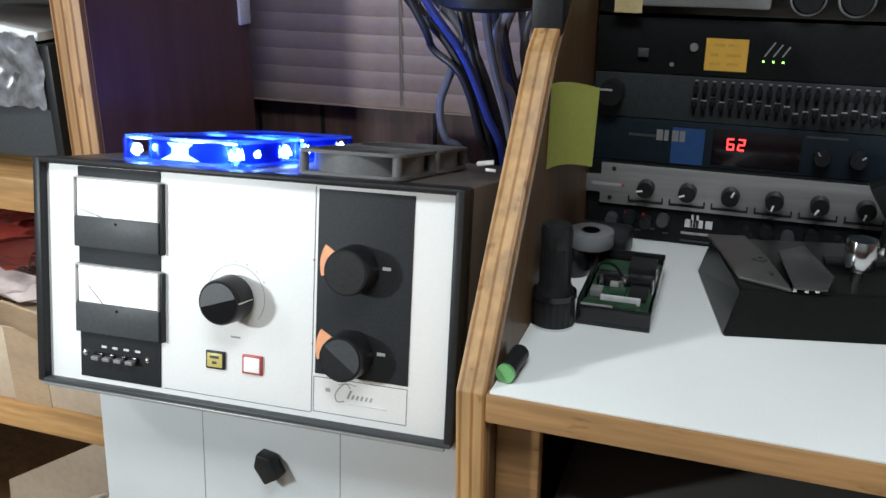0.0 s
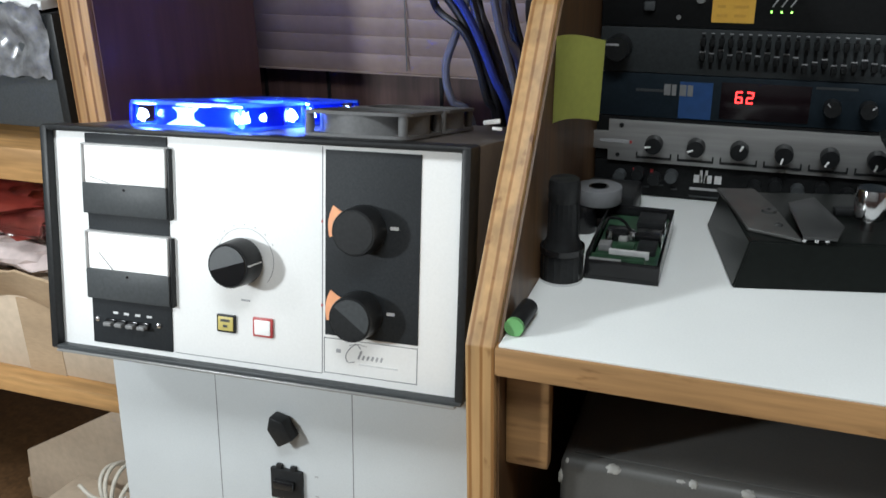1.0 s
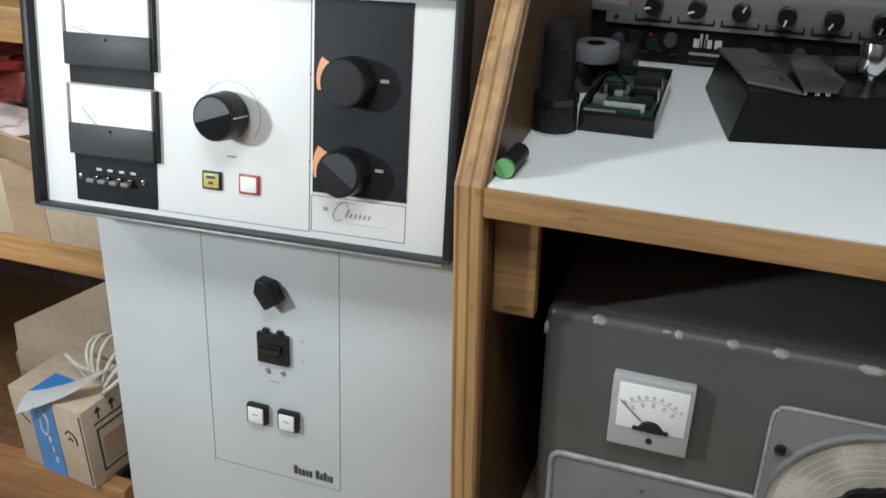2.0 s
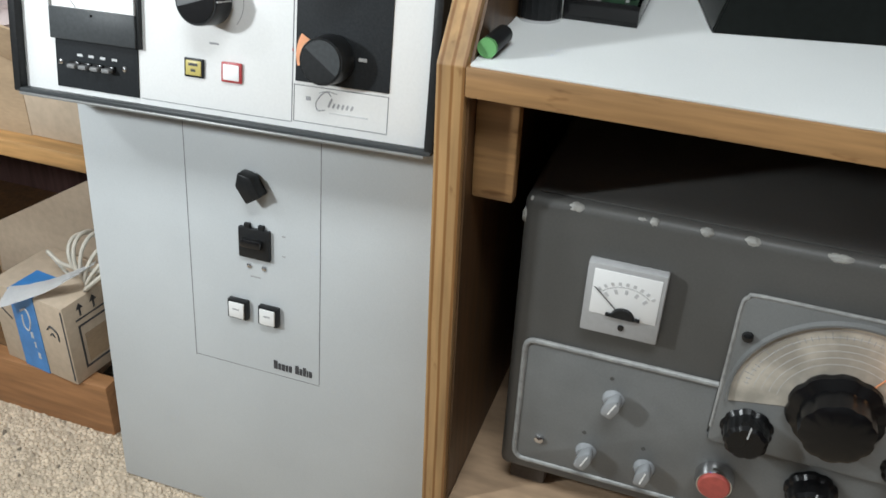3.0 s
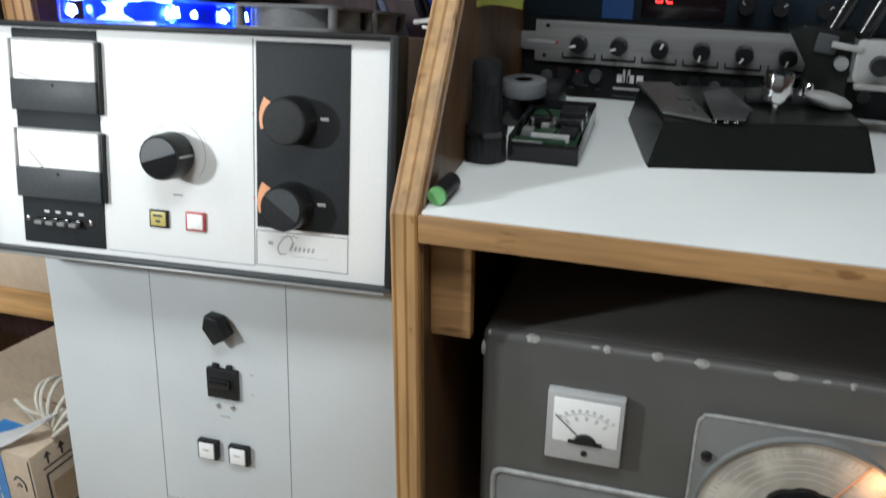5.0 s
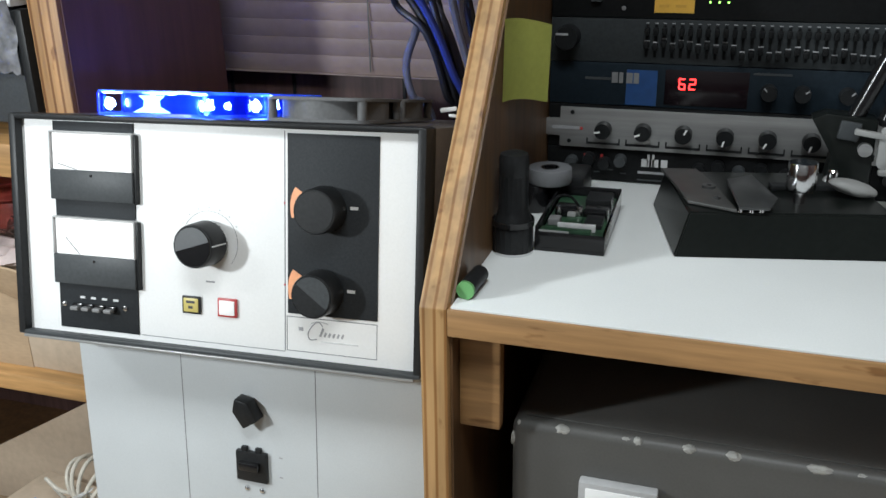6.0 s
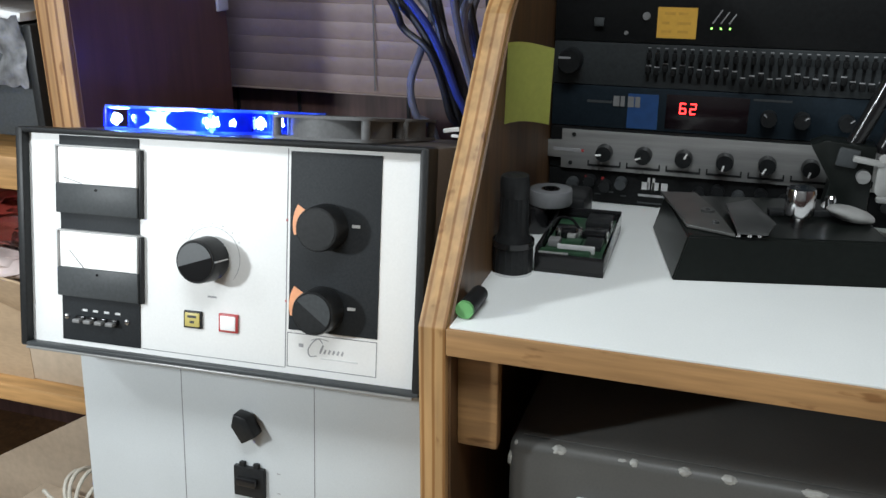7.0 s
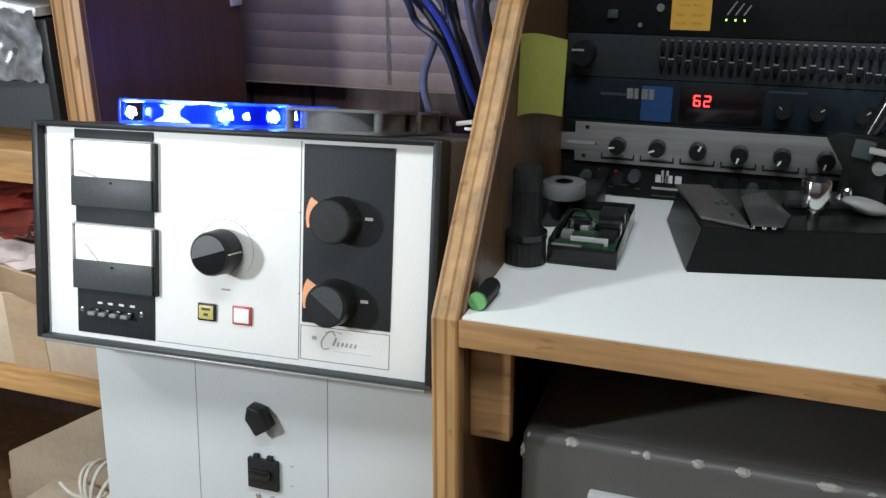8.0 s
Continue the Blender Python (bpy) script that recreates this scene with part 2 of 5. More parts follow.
BLUE_PLASTIC = translucent("clear_blue_plastic", (0.008, 0.03, 0.4), (0.1, 0.26, 1.0), 0.62)
# Paler copy of the blue plastic, with the flanges' lit edge put into its colour.
BLUE_RIM = translucent("pale_blue_rim", (0.1, 0.2, 0.8), (0.45, 0.65, 1.0), 0.75)
BLUE_LED = glowing("blue_led", (0.27, 0.5, 1.0), 28)
# Emission that paints the lamps' reflection on the blue fan ducts.
DUCT_GLINT = glowing("painted_duct_glint", (0.3, 0.58, 1.0), 3)
# Faint emission added to whiten the amplifier's meter scales.
GLOW_SCALE = glowing("glowing_meter_scale", (0.85, 0.85, 0.84), 0.3)
RED_LED = glowing("red_led_segment", (1.0, 0.03, 0.03), 6)
GREEN_LED = glowing("green_led", (0.35, 1.0, 0.15), 4)
METER_FACE = surface("meter_face", (0.85, 0.85, 0.84), 0.5, grain=200, vary=0.01, bump=0, stain=0.01)
WRAP = clear("clear_wrap", (0.95, 0.95, 0.95), 0.12, 1.3)
PAINTED = surface("upper_wall_paint", (0.3, 0.3, 0.3), 0.8, grain=150, vary=0.04, bump=0.1)
RED_WINDOW = surface("red_display_window", (0.009, 0.005, 0.007), 0.15, bump=0)

# ---- mesh tools ----


def finish(bm, m=None):
    if m is not None:
        bm.transform(m)
    bmesh.ops.recalc_face_normals(bm, faces=bm.faces)
    return bm


def box(x0, x1, y0, y1, z0, z1, bev=0.0, m=None, seg=2):
    bm = bmesh.new()
    bmesh.ops.create_cube(bm, size=1, matrix=Matrix.Translation(((x0 + x1) / 2, (y0 + y1) / 2, (z0 + z1) / 2))
                          @ Matrix.Diagonal((x1 - x0, y1 - y0, z1 - z0, 1)))
    if bev:
        bmesh.ops.bevel(bm, geom=bm.edges[:], offset=bev, segments=seg, affect="EDGES", profile=0.5)
    return finish(bm, m)


def prism(pts, axis, a, b, bev=0.0, m=None):
    """An outline in the two other axes, drawn out along one axis from a to b."""
    bm = bmesh.new()
    put = {"x": lambda p, s: (s, p[0], p[1]), "y": lambda p, s: (p[0], s, p[1]), "z": lambda p, s: (p[0], p[1], s)}[axis]
    lo = [bm.verts.new(put(p, a)) for p in pts]
    hi = [bm.verts.new(put(p, b)) for p in pts]
    bm.faces.new(lo)
    bm.faces.new(hi[::-1])
    for i in range(len(pts)):
        j = (i + 1) % len(pts)
        bm.faces.new((lo[i], hi[i], hi[j], lo[j]))
    bmesh.ops.recalc_face_normals(bm, faces=bm.faces)
    if bev:
        bmesh.ops.bevel(bm, geom=bm.edges[:], offset=bev, segments=2, affect="EDGES", profile=0.5)
    return finish(bm, m)


def lathe(profile, seg=32, m=None, flutes=0, depth=0.0, start=0.0, sweep=2 * math.pi):
    """A profile of (radius, height) turned about z; flutes scallop its rim."""
    bm = bmesh.new()
    full = sweep > 6.28
    rings = []
    for r, h in profile:
        ring = []
        for i in range(seg if full else seg + 1):
            a = start + sweep * i / seg
            k = r * (1 - depth * (0.5 + 0.5 * math.cos(flutes * a)) ** 3) if flutes else r
            ring.append(bm.verts.new((k * math.cos(a), k * math.sin(a), h)))
        rings.append(ring)
    for a, b in zip(rings, rings[1:]):
        for i in range(seg):
            j = (i + 1) % len(a)
            bm.faces.new((a[i], a[j], b[j], b[i]))
    if full:
        bm.faces.new(rings[0])
        bm.faces.new(rings[-1])
    return finish(bm, m)


def rounded(x0, x1, y0, y1, radii, n=6):
    """A rectangle's outline with its own corner radius at lower left, lower right, upper right and upper left."""
    out = []
    for (cx, cy, a), q in zip(((x0, y0, 180), (x1, y0, 270), (x1, y1, 0), (x0, y1, 90)), radii):
        if not q:
            out.append((cx, cy))
            continue
        ox, oy = cx + (q if cx == x0 else -q), cy + (q if cy == y0 else -q)
        out += [(ox + q * math.cos(radians(a + 90 * k / n)), oy + q * math.sin(radians(a + 90 * k / n))) for k in range(n + 1)]
    return out


def smooth_line(pts, n=8):
    v = [Vector(p) for p in pts]
    v = [2 * v[0] - v[1]] + v + [2 * v[-1] - v[-2]]
    out = []
    for i in range(1, len(v) - 2):
        for k in range(n):
            t = k / n
            p0, p1, p2, p3 = v[i - 1:i + 3]
            out.append(0.5 * (2 * p1 + (p2 - p0) * t + (2 * p0 - 5 * p1 + 4 * p2 - p3) * t * t + (3 * p1 - p0 - 3 * p2 + p3) * t ** 3))
    return out + [v[-2]]


def tube(pts, r, seg=10, n=8, m=None):
    line = smooth_line(pts, n)
    bm = bmesh.new()
    rings = []
    up = Vector((0.13, 0.31, 0.94))
    for i, p in enumerate(line):
        d = (line[min(i + 1, len(line) - 1)] - line[max(i - 1, 0)]).normalized()
        a = d.cross(up).normalized()
        up = a.cross(d).normalized()
        rings.append([bm.verts.new(p + r * (math.cos(2 * math.pi * k / seg) * a + math.sin(2 * math.pi * k / seg) * up)) for k in range(seg)])
    for a, b in zip(rings, rings[1:]):
        for k in range(seg):
            bm.faces.new((a[k], a[(k + 1) % seg], b[(k + 1) % seg], b[k]))
    bm.faces.new(rings[0])
    bm.faces.new(rings[-1])
    return finish(bm, m)


def crumple(w, h, nx, ny, amp, seed, m=None, thick=0.0012, scale=14):
    """A crumpled sheet in its own x and y, with a little thickness."""
    bm = bmesh.new()
    sides = []
    for s in (0, thick):
        sides.append([[bm.verts.new((w * i / nx, h * j / ny + amp * 0.5 * noise.noise((i * 0.7, j * 0.1, seed)),
                                     s + amp * noise.noise((scale * w * i / nx, scale * h * j / ny, seed)))) for i in range(nx + 1)] for j in range(ny + 1)])
    for g in sides:
        for j in range(ny):
            for i in range(nx):
                bm.faces.new((g[j][i], g[j][i + 1], g[j + 1][i + 1], g[j + 1][i]))
    a, b = sides
    rim = [(0, i) for i in range(nx)] + [(j, nx) for j in range(ny)] + [(ny, i) for i in range(nx, 0, -1)] + [(j, 0) for j in range(ny, 0, -1)]
    for p, q in zip(rim, rim[1:] + rim[:1]):
        bm.faces.new((a[p[0]][p[1]], b[p[0]][p[1]], b[q[0]][q[1]], a[q[0]][q[1]]))
    return finish(bm, m)


def lump(rx, ry, rz, amp, seed, m=None):
    bm = bmesh.new()
    bmesh.ops.create_icosphere(bm, subdivisions=4, radius=1)
    for v in bm.verts:
        k = 1 + amp * noise.noise(v.co * 2.3 + Vector((seed, 0, 0))) + amp * 0.6 * noise.noise(v.co * 6 + Vector((0, seed, 0)))
        v.co = Vector((v.co.x * rx, v.co.y * ry, v.co.z * rz)) * k
    return finish(bm, m)


def join(*bms):
    out = bmesh.new()
    for b in bms:
        me = bpy.data.meshes.new("join")
        b.to_mesh(me)
        out.from_mesh(me)
        bpy.data.meshes.remove(me)
        b.free()
    return out


def part(name, bm, material, parent=None, label="", smooth=True):
    """Links a bmesh as one mesh object, under a thing or a part."""
    me = bpy.data.meshes.new(name)
    bm.to_mesh(me)
    bm.free()
    me.materials.append(material)
    if smooth:
        me.shade_smooth()
        me.set_sharp_from_angle(angle=radians(35))
    ob = new(name, me)
    ob.parent = parent
    if label:
        tagged(ob, label)
    return ob


def thing(name, label, category, m=None, group=""):
    ob = new(name)
    ob.empty_display_size = 0.02
    if m is not None:
        ob.matrix_world = m
    return tagged(ob, label, category, group)


def built(name, bm, material, label, category="structure"):
    return tagged(part(name, bm, material), label, category, kind="structure")


def facing(x, y, z):
    """A frame on an upright front: x right, y up, z out of the front."""
    return pose(x, y, z, 90)


def at(x, y, z):
    return Matrix.Translation((x, y, z))


# ---- room ----
X0, X1, Y0, Y1, TOP = -2.3, 1.7, -1.75, 0.765, 2.4
built("floor", box(X0 - 0.1, X1 + 0.1, Y0 - 0.1, Y1 + 0.1, -0.06, 0.0), CARPET, "beige looped pile carpet over the whole room", "floor")
built("ceiling", box(X0 - 0.1, X1 + 0.1, Y0 - 0.1, Y1 + 0.1, TOP, TOP + 0.1), PLASTER, "plain off-white painted ceiling", "ceiling")
built("wall_north", box(X0, X1, Y1, Y1 + 0.1, 0.0, TOP), PANELLING, "dark brown wood panelled wall behind the radio gear", "wall")
built("wall_west", box(X0 - 0.1, X0, Y0 - 0.1, Y1 + 0.1, 0.0, TOP), PAINTED, "plain painted side wall", "wall")
built("wall_east", box(X1, X1 + 0.1, Y0 - 0.1, Y1 + 0.1, 0.0, TOP), PANELLING, "plain painted side wall", "wall")
built("wall_south", join(box(X0, -1.6, Y0 - 0.1, Y0, 0, TOP), box(-1.0, X1, Y0 - 0.1, Y0, 0, TOP),
                         box(-1.6, -1.0, Y0 - 0.1, Y0, 0, 1.7), box(-1.6, -1.0, Y0 - 0.1, Y0, 2.28, TOP)), PAINTED,
      "plain painted wall with a small window opening", "wall")


# Unseen dark band, added to split the wall's reflection in the knob faces.
built("wainscot", join(box(X0, X1, Y0, Y0 + 0.012, 0.0, 0.64), box(X0, X0 + 0.012, Y0 + 0.012, Y1, 0.0, 0.64)), PANELLING, "dark band added low on the unseen walls for reflections", "wainscot")

# ---- desk with slanted hutch ----
desk = thing("desk", "plywood radio desk with white laminate top and slanted hutch sides", "desk", at(0, 0, 0))
side = [(0.0, 0.0), (0.0, 0.703), (0.168, 0.913), (0.215, 0.945), (0.215, 1.35), (0.72, 1.35), (0.72, 0.0)]
part("side_panel", prism(side, "x", -0.0215, 0.0, 0.0012), PLY_X, desk, "plywood side panel with layered cut edge")
part("inner_face", prism([(0.006, 0.004), (0.006, 0.70), (0.172, 0.908), (0.219, 0.945), (0.219, 1.345), (0.715, 1.345), (0.715, 0.004)], "x", 0.0002, 0.0022), WOOD_FACE, desk, "stained ply face, darkened for the hutch's shade")
part("worktop_edge", box(0.0, 1.35, 0.0, 0.02, 0.6815, 0.7035, 0.001), WOOD_EDGE, desk, "wooden front edge of the worktop")
part("worktop_core", box(0.0025, 1.35, 0.02, 0.72, 0.682, 0.7035), WOOD_EDGE, desk)
part("laminate_top", box(0.0025, 1.35, 0.0015, 0.72, 0.7035, 0.7055, 0.0005), LAMINATE, desk, "white laminate sheet")
part("cleat", box(0.0022, 0.0352, 0.022, 0.034, 0.5935, 0.6815, 0.002), WOOD_EDGE, desk, "short wooden support block")
part("cleat", box(0.0022, 0.03, 0.5, 0.54, 0.5935, 0.6818, 0.0025), WOOD_EDGE, desk, "short wooden support block")
part("lower_shelf", box(0.0025, 1.35, 0.001, 0.72, 0.253, 0.281, 0.001), WOOD_WORN, desk, "worn lower shelf board")
part("shelf_cleat", box(0.0022, 0.035, 0.02, 0.05, 0.12, 0.2528, 0.002), WOOD_EDGE, desk, "wooden support block under the shelf")
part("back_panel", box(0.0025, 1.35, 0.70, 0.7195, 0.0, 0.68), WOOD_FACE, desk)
part("far_side_panel", prism(side, "x", 1.35, 1.3715, 0.001), PLY_X, desk)
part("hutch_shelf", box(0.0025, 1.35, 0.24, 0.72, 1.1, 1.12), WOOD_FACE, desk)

# ---- linear amplifier: pedestal and head ----
amp = thing("power_supply_cabinet", "light grey steel cabinet under the amplifier, on the carpet", "cabinet", at(0, 0, 0))
SL = math.degrees(math.atan2(0.054, 0.54))
PF = at(-0.494, 0.13, 0.006) @ pose(0, 0, 0, 90 - SL)
shell = prism([(0.13, 0.006), (0.1835, 0.5435), (0.47, 0.483), (0.47, 0.006)], "x", -0.492, -0.046, 0.003)
for w in shell.verts:
    if w.co.x < -0.4:
        w.co.x -= 0.0195 * w.co.z
part("body", shell, GREY_PAINT, amp)
part("base", box(-0.482, -0.06, 0.15, 0.45, 0.0, 0.012), BLACK_SATIN, amp, "dark recessed base")


def on_ped(x, z):
    return x + 0.494, (z - 0.006) / math.cos(radians(SL))


def ped_box(x0, x1, z0, z1, n0, n1, bev=0.0):
    u0, v0 = on_ped(x0, z0)
    u1, v1 = on_ped(x1, z1)
    return box(u0, u1, v0, v1, n0, n1, bev, PF)


for xa, xb, za, zb in ((-0.3675, -0.3665, 0.232, 0.542), (-0.2048, -0.2038, 0.236, 0.542)):
    part("panel_seam", ped_box(xa, xb, za, zb, -0.001, 0.0003), LINE_GREY, amp)
part("panel_seam", ped_box(-0.367, -0.204, 0.2335, 0.2343, -0.001, 0.0003), LINE_GREY, amp)
u, v = on_ped(-0.2825, 0.4705)
KN = PF @ at(u, v, 0)
part("pointer_knob", prism([(-0.0105, -0.0155), (0.0105, -0.0155), (0.0115, 0.007), (0.0, 0.0185), (-0.0115, 0.007)], "z", 0.001, 0.018, 0.002, KN @ pose(0, 0, 0, 0, 0, 33)), BLACK_KNOB, amp, "black pointer knob")
part("breaker_switch", join(ped_box(-0.3008, -0.2633, 0.3825, 0.4185, 0, 0.006, 0.001), ped_box(-0.2943, -0.2873, 0.4175, 0.4235, 0, 0.005, 0.001),
                            ped_box(-0.2773, -0.2703, 0.4175, 0.4235, 0, 0.005, 0.001)), BLACK_SATIN, amp, "black breaker switch")
part("switch_rocker", ped_box(-0.2948, -0.2703, 0.398, 0.408, 0.0055, 0.013, 0.002), BLACK_GLOSS, amp)
for x in (-0.291, -0.2725):
    u, v = on_ped(x, 0.3705)
    part("screw", lathe([(0.0, 0), (0.0034, 0), (0.003, 0.0018), (0.0015, 0.003), (0.0, 0.003)], 16, PF @ at(u, v, 0)), CHROME, amp)
for x in (-0.3045, -0.2655):
    b = part("push_button", ped_box(x - 0.0125, x + 0.0125, 0.302, 0.326, 0, 0.008, 0.0015), BLACK_SATIN, amp, "black framed push button")
    part("button_cap", ped_box(x - 0.0095, x + 0.0095, 0.3045, 0.3235, 0.0075, 0.0105, 0.001), WHITE_PANEL, b, "white square button cap")
    part("cap_print", ped_box(x - 0.004, x + 0.004, 0.315, 0.3165, 0.0105, 0.0107), PRINT_GREY, b)
for x0, x1, z in ((-0.29, -0.283, 0.499), (-0.268, -0.261, 0.4985), (-0.25, -0.246, 0.414), (-0.25, -0.246, 0.39), (-0.29, -0.277, 0.3565)):
    part("print_bar", ped_box(x0, x1, z, z + 0.0016, 0, 0.0002), PRINT_GREY, amp)
xx = -0.2625
for i, w in enumerate((0.0046, 0.003, 0.004, 0.0028, 0.0034, 0.002, 0.0044, 0.003, 0.0036, 0.0016, 0.0034)):
    if i != 5:
        part("badge_bar", ped_box(xx, xx + w, 0.2425, 0.2535 if i in (0, 6, 8) else 0.2505, 0, 0.001), PRINT_DARK, amp)
    xx += w + 0.0013

head = thing("linear_amplifier", "white fronted amplifier in a black case, on the grey cabinet", "amplifier", at(0, 0, 0))
ROLL = -1.15
HF = at(-0.5238, 0.1208, 0.5583) @ pose(0, 0, 0, 0, ROLL, 1.15) @ pose(0, 0, 0, 78.1)


def hb(u0, u1, v0, v1, n0, n1, bev=0.0):
    return box(u0, u1, v0, v1, n0, n1, bev, HF)


case = part("case", hb(0.012, 0.456, 0.0, 0.229, -0.34, -0.002, 0.003), CASE_BROWN, head, "dark textured case")
part("rim_side", hb(0.010, 0.019, -0.001, 0.230, -0.02, 0.010, 0.002), BLACK_SATIN, head, "black case rim")
part("rim_side", hb(0.4505, 0.4595, 0.002, 0.230, -0.02, 0.010, 0.0025), BLACK_SATIN, head, "black case rim")
part("rim_bottom", hb(0.012, 0.4575, -0.001, 0.0035, -0.02, 0.0098, 0.0012), DARK_GREY, head, "grey lower case rim")
part("rim_top", hb(0.012, 0.4575, 0.2245, 0.2305, -0.02, 0.0098, 0.0025), BLACK_SATIN, head, "black case rim")
part("rim_trim", hb(0.018, 0.452, -0.0035, -0.0008, 0.002, 0.0116, 0.0005), BRUSHED, head, "bright lower edge strip")
panel = part("front_panel", hb(0.0155, 0.4545, 0.003, 0.2265, -0.004, 0.0, 0.0008), WHITE_PANEL, head, "white painted front panel")
part("meter_backing", hb(0.0575, 0.1525, 0.009, 0.2235, 0.0, 0.0015, 0.0004), BLACK_INLAY, head, "black inlay behind the meters")
for v0 in (0.1445, 0.0575):
    mt = part("panel_meter", hb(0.0575, 0.155, v0, v0 + 0.0305, 0.001, 0.0085, 0.001), DARK_GREY, head, "rectangular panel meter with black lower cover")
    part("meter_scale", hb(0.0595, 0.153, v0 + 0.0305, v0 + 0.0675, 0.001, 0.0055, 0.0005), GLOW_SCALE, mt, "white meter scale given a faint glow")
    for a, b, c, d in ((0.0575, 0.0588, v0 + 0.0305, v0 + 0.0695), (0.1537, 0.155, v0 + 0.0305, v0 + 0.0695), (0.0588, 0.1537, v0 + 0.068, v0 + 0.0695)):
        part("cover_edge", hb(a, b, c, d, 0.001, 0.0085, 0.0004), METER_GREY, mt, "clear cover edge")
    part("meter_side", hb(0.1552, 0.158, v0 - 0.001, v0 + 0.068, 0.0, 0.006, 0.0008), BLACK_SATIN, mt)
    part("needle", box(-0.0004, 0.0004, 0, 0.024, 0.0056, 0.006, 0, HF @ at(0.088, v0 + 0.031, 0) @ pose(0, 0, 0, 0, 0, 44 if v0 < 0.1 else 76)), LINE_GREY, mt)
    part("zero_screw", lathe([(0, 0.008), (0.0013, 0.008), (0.0013, 0.0092), (0, 0.0092)], 12, HF @ at(0.107, v0 + 0.0255, 0)), BLACK_GLOSS, mt)
for uu in (0.0815, 0.0945, 0.108, 0.1215):
    lv = part("lever_switch", hb(uu - 0.006, uu + 0.006, 0.0305, 0.0365, 0.001, 0.005, 0.001), BLACK_GLOSS, head, "small black lever switch")
    part("lever", hb(uu - 0.004, uu + 0.005, 0.0305, 0.0345, 0.005, 0.012, 0.001), MID_GREY, lv)
    part("print_bar", hb(uu + 0.0015, uu + 0.0075, 0.0415, 0.0438, 0.0015, 0.0018), PRINT_LIGHT, head)
for uu, vv in ((0.064, 0.0343), (0.1375, 0.0355)):
    part("screw", lathe([(0, 0.001), (0.0033, 0.001), (0.0028, 0.003), (0.0012, 0.004), (0, 0.004)], 16, HF @ at(uu, vv, 0)), CHROME, head)


def round_knob(place, r, h, material, parent, label, flutes=36, name="control_knob"):
    return part(name, lathe([(0, 0), (r * 1.0, 0), (r * 1.0, h * 0.1), (r * 0.99, h * 0.15), (r * 0.955, h * 0.93), (r * 0.92, h), (r * 0.86, h), (0, h * 0.995)], 72, place, flutes, 0.018), material, parent, label)


KC = HF @ at(0.2355, 0.111, 0)
part("dial_ring", lathe([(0.0305, 0.0), (0.0309, 0.0), (0.0309, 0.0003), (0.0305, 0.0003), (0.0305, 0.0)], 64, KC, start=radians(-40), sweep=radians(260)), PRINT_GREY, head)
for k in range(7):
    part("tick", box(-0.0009, 0.0009, 0.0335, 0.0348, 0, 0.0003, 0, KC @ pose(0, 0, 0, 0, 0, 60 - 20 * k)), PRINT_LIGHT, head)
ck = round_knob(KC @ at(0, 0, 0.006), 0.0225, 0.025, BLACK_KNOB, head, "black fluted band knob")
part("knob_shaft", lathe([(0, 0), (0.006, 0), (0.006, 0.007), (0, 0.007)], 20, KC), CHROME, ck)
part("knob_face", lathe([(0, 0.0309), (0.0192, 0.0309), (0.0188, 0.0316), (0, 0.0316)], 48, KC), BLACK_GLOSS, ck, "smooth black knob face")
part("face_half", prism([(0.0186 * math.cos(radians(18 + 10 * k)), 0.0186 * math.sin(radians(18 + 10 * k))) for k in range(19)], "z", 0.0315, 0.0321, 0.0, KC), FACE_GREY, ck, "grey half of the knob face")
part("knob_line", box(-0.0006, 0.0006, 0.0205, 0.0226, 0.008, 0.0305, 0, KC @ pose(0, 0, 0, 0, 0, -86)), PRINT_LIGHT, ck)
part("print_bar", hb(0.2305, 0.2405, 0.0705, 0.0722, 0, 0.0003), PRINT_GREY, head)
yb = part("lamp_button", hb(0.2045, 0.2252, 0.0375, 0.0555, 0, 0.003, 0.001), BLACK_SATIN, head, "black framed yellow button")
part("lens", hb(0.2065, 0.2232, 0.0395, 0.0535, 0.0025, 0.004, 0.0008), YELLOW_LENS, yb, "yellow square lens")
for vv, w in ((0.0485, 0.005), (0.043, 0.0025)):
    part("print_bar", hb(0.2148 - w, 0.2148 + w, vv, vv + 0.0026, 0.004, 0.0042), PRINT_DARK, yb)
rb = part("lamp_button", hb(0.2442, 0.2656, 0.0375, 0.0565, 0, 0.003, 0.001), RED_PLASTIC, head, "red framed white button")
part("lens", hb(0.2464, 0.2634, 0.0397, 0.0543, 0.0025, 0.004, 0.0008), METER_FACE, rb, "white square lens")
part("panel_seam", hb(0.3163, 0.3172, 0.0095, 0.2225, -0.001, 0.0003), LINE_GREY, head)
part("panel_seam", hb(0.155, 0.3163, 0.0088, 0.0095, -0.001, 0.0003), LINE_GREY, head)
part("control_inlay", hb(0.3200, 0.4122, 0.0480, 0.2205, 0.0, 0.0012, 0.0004), BLACK_INLAY, head, "black inlay behind the two knobs")
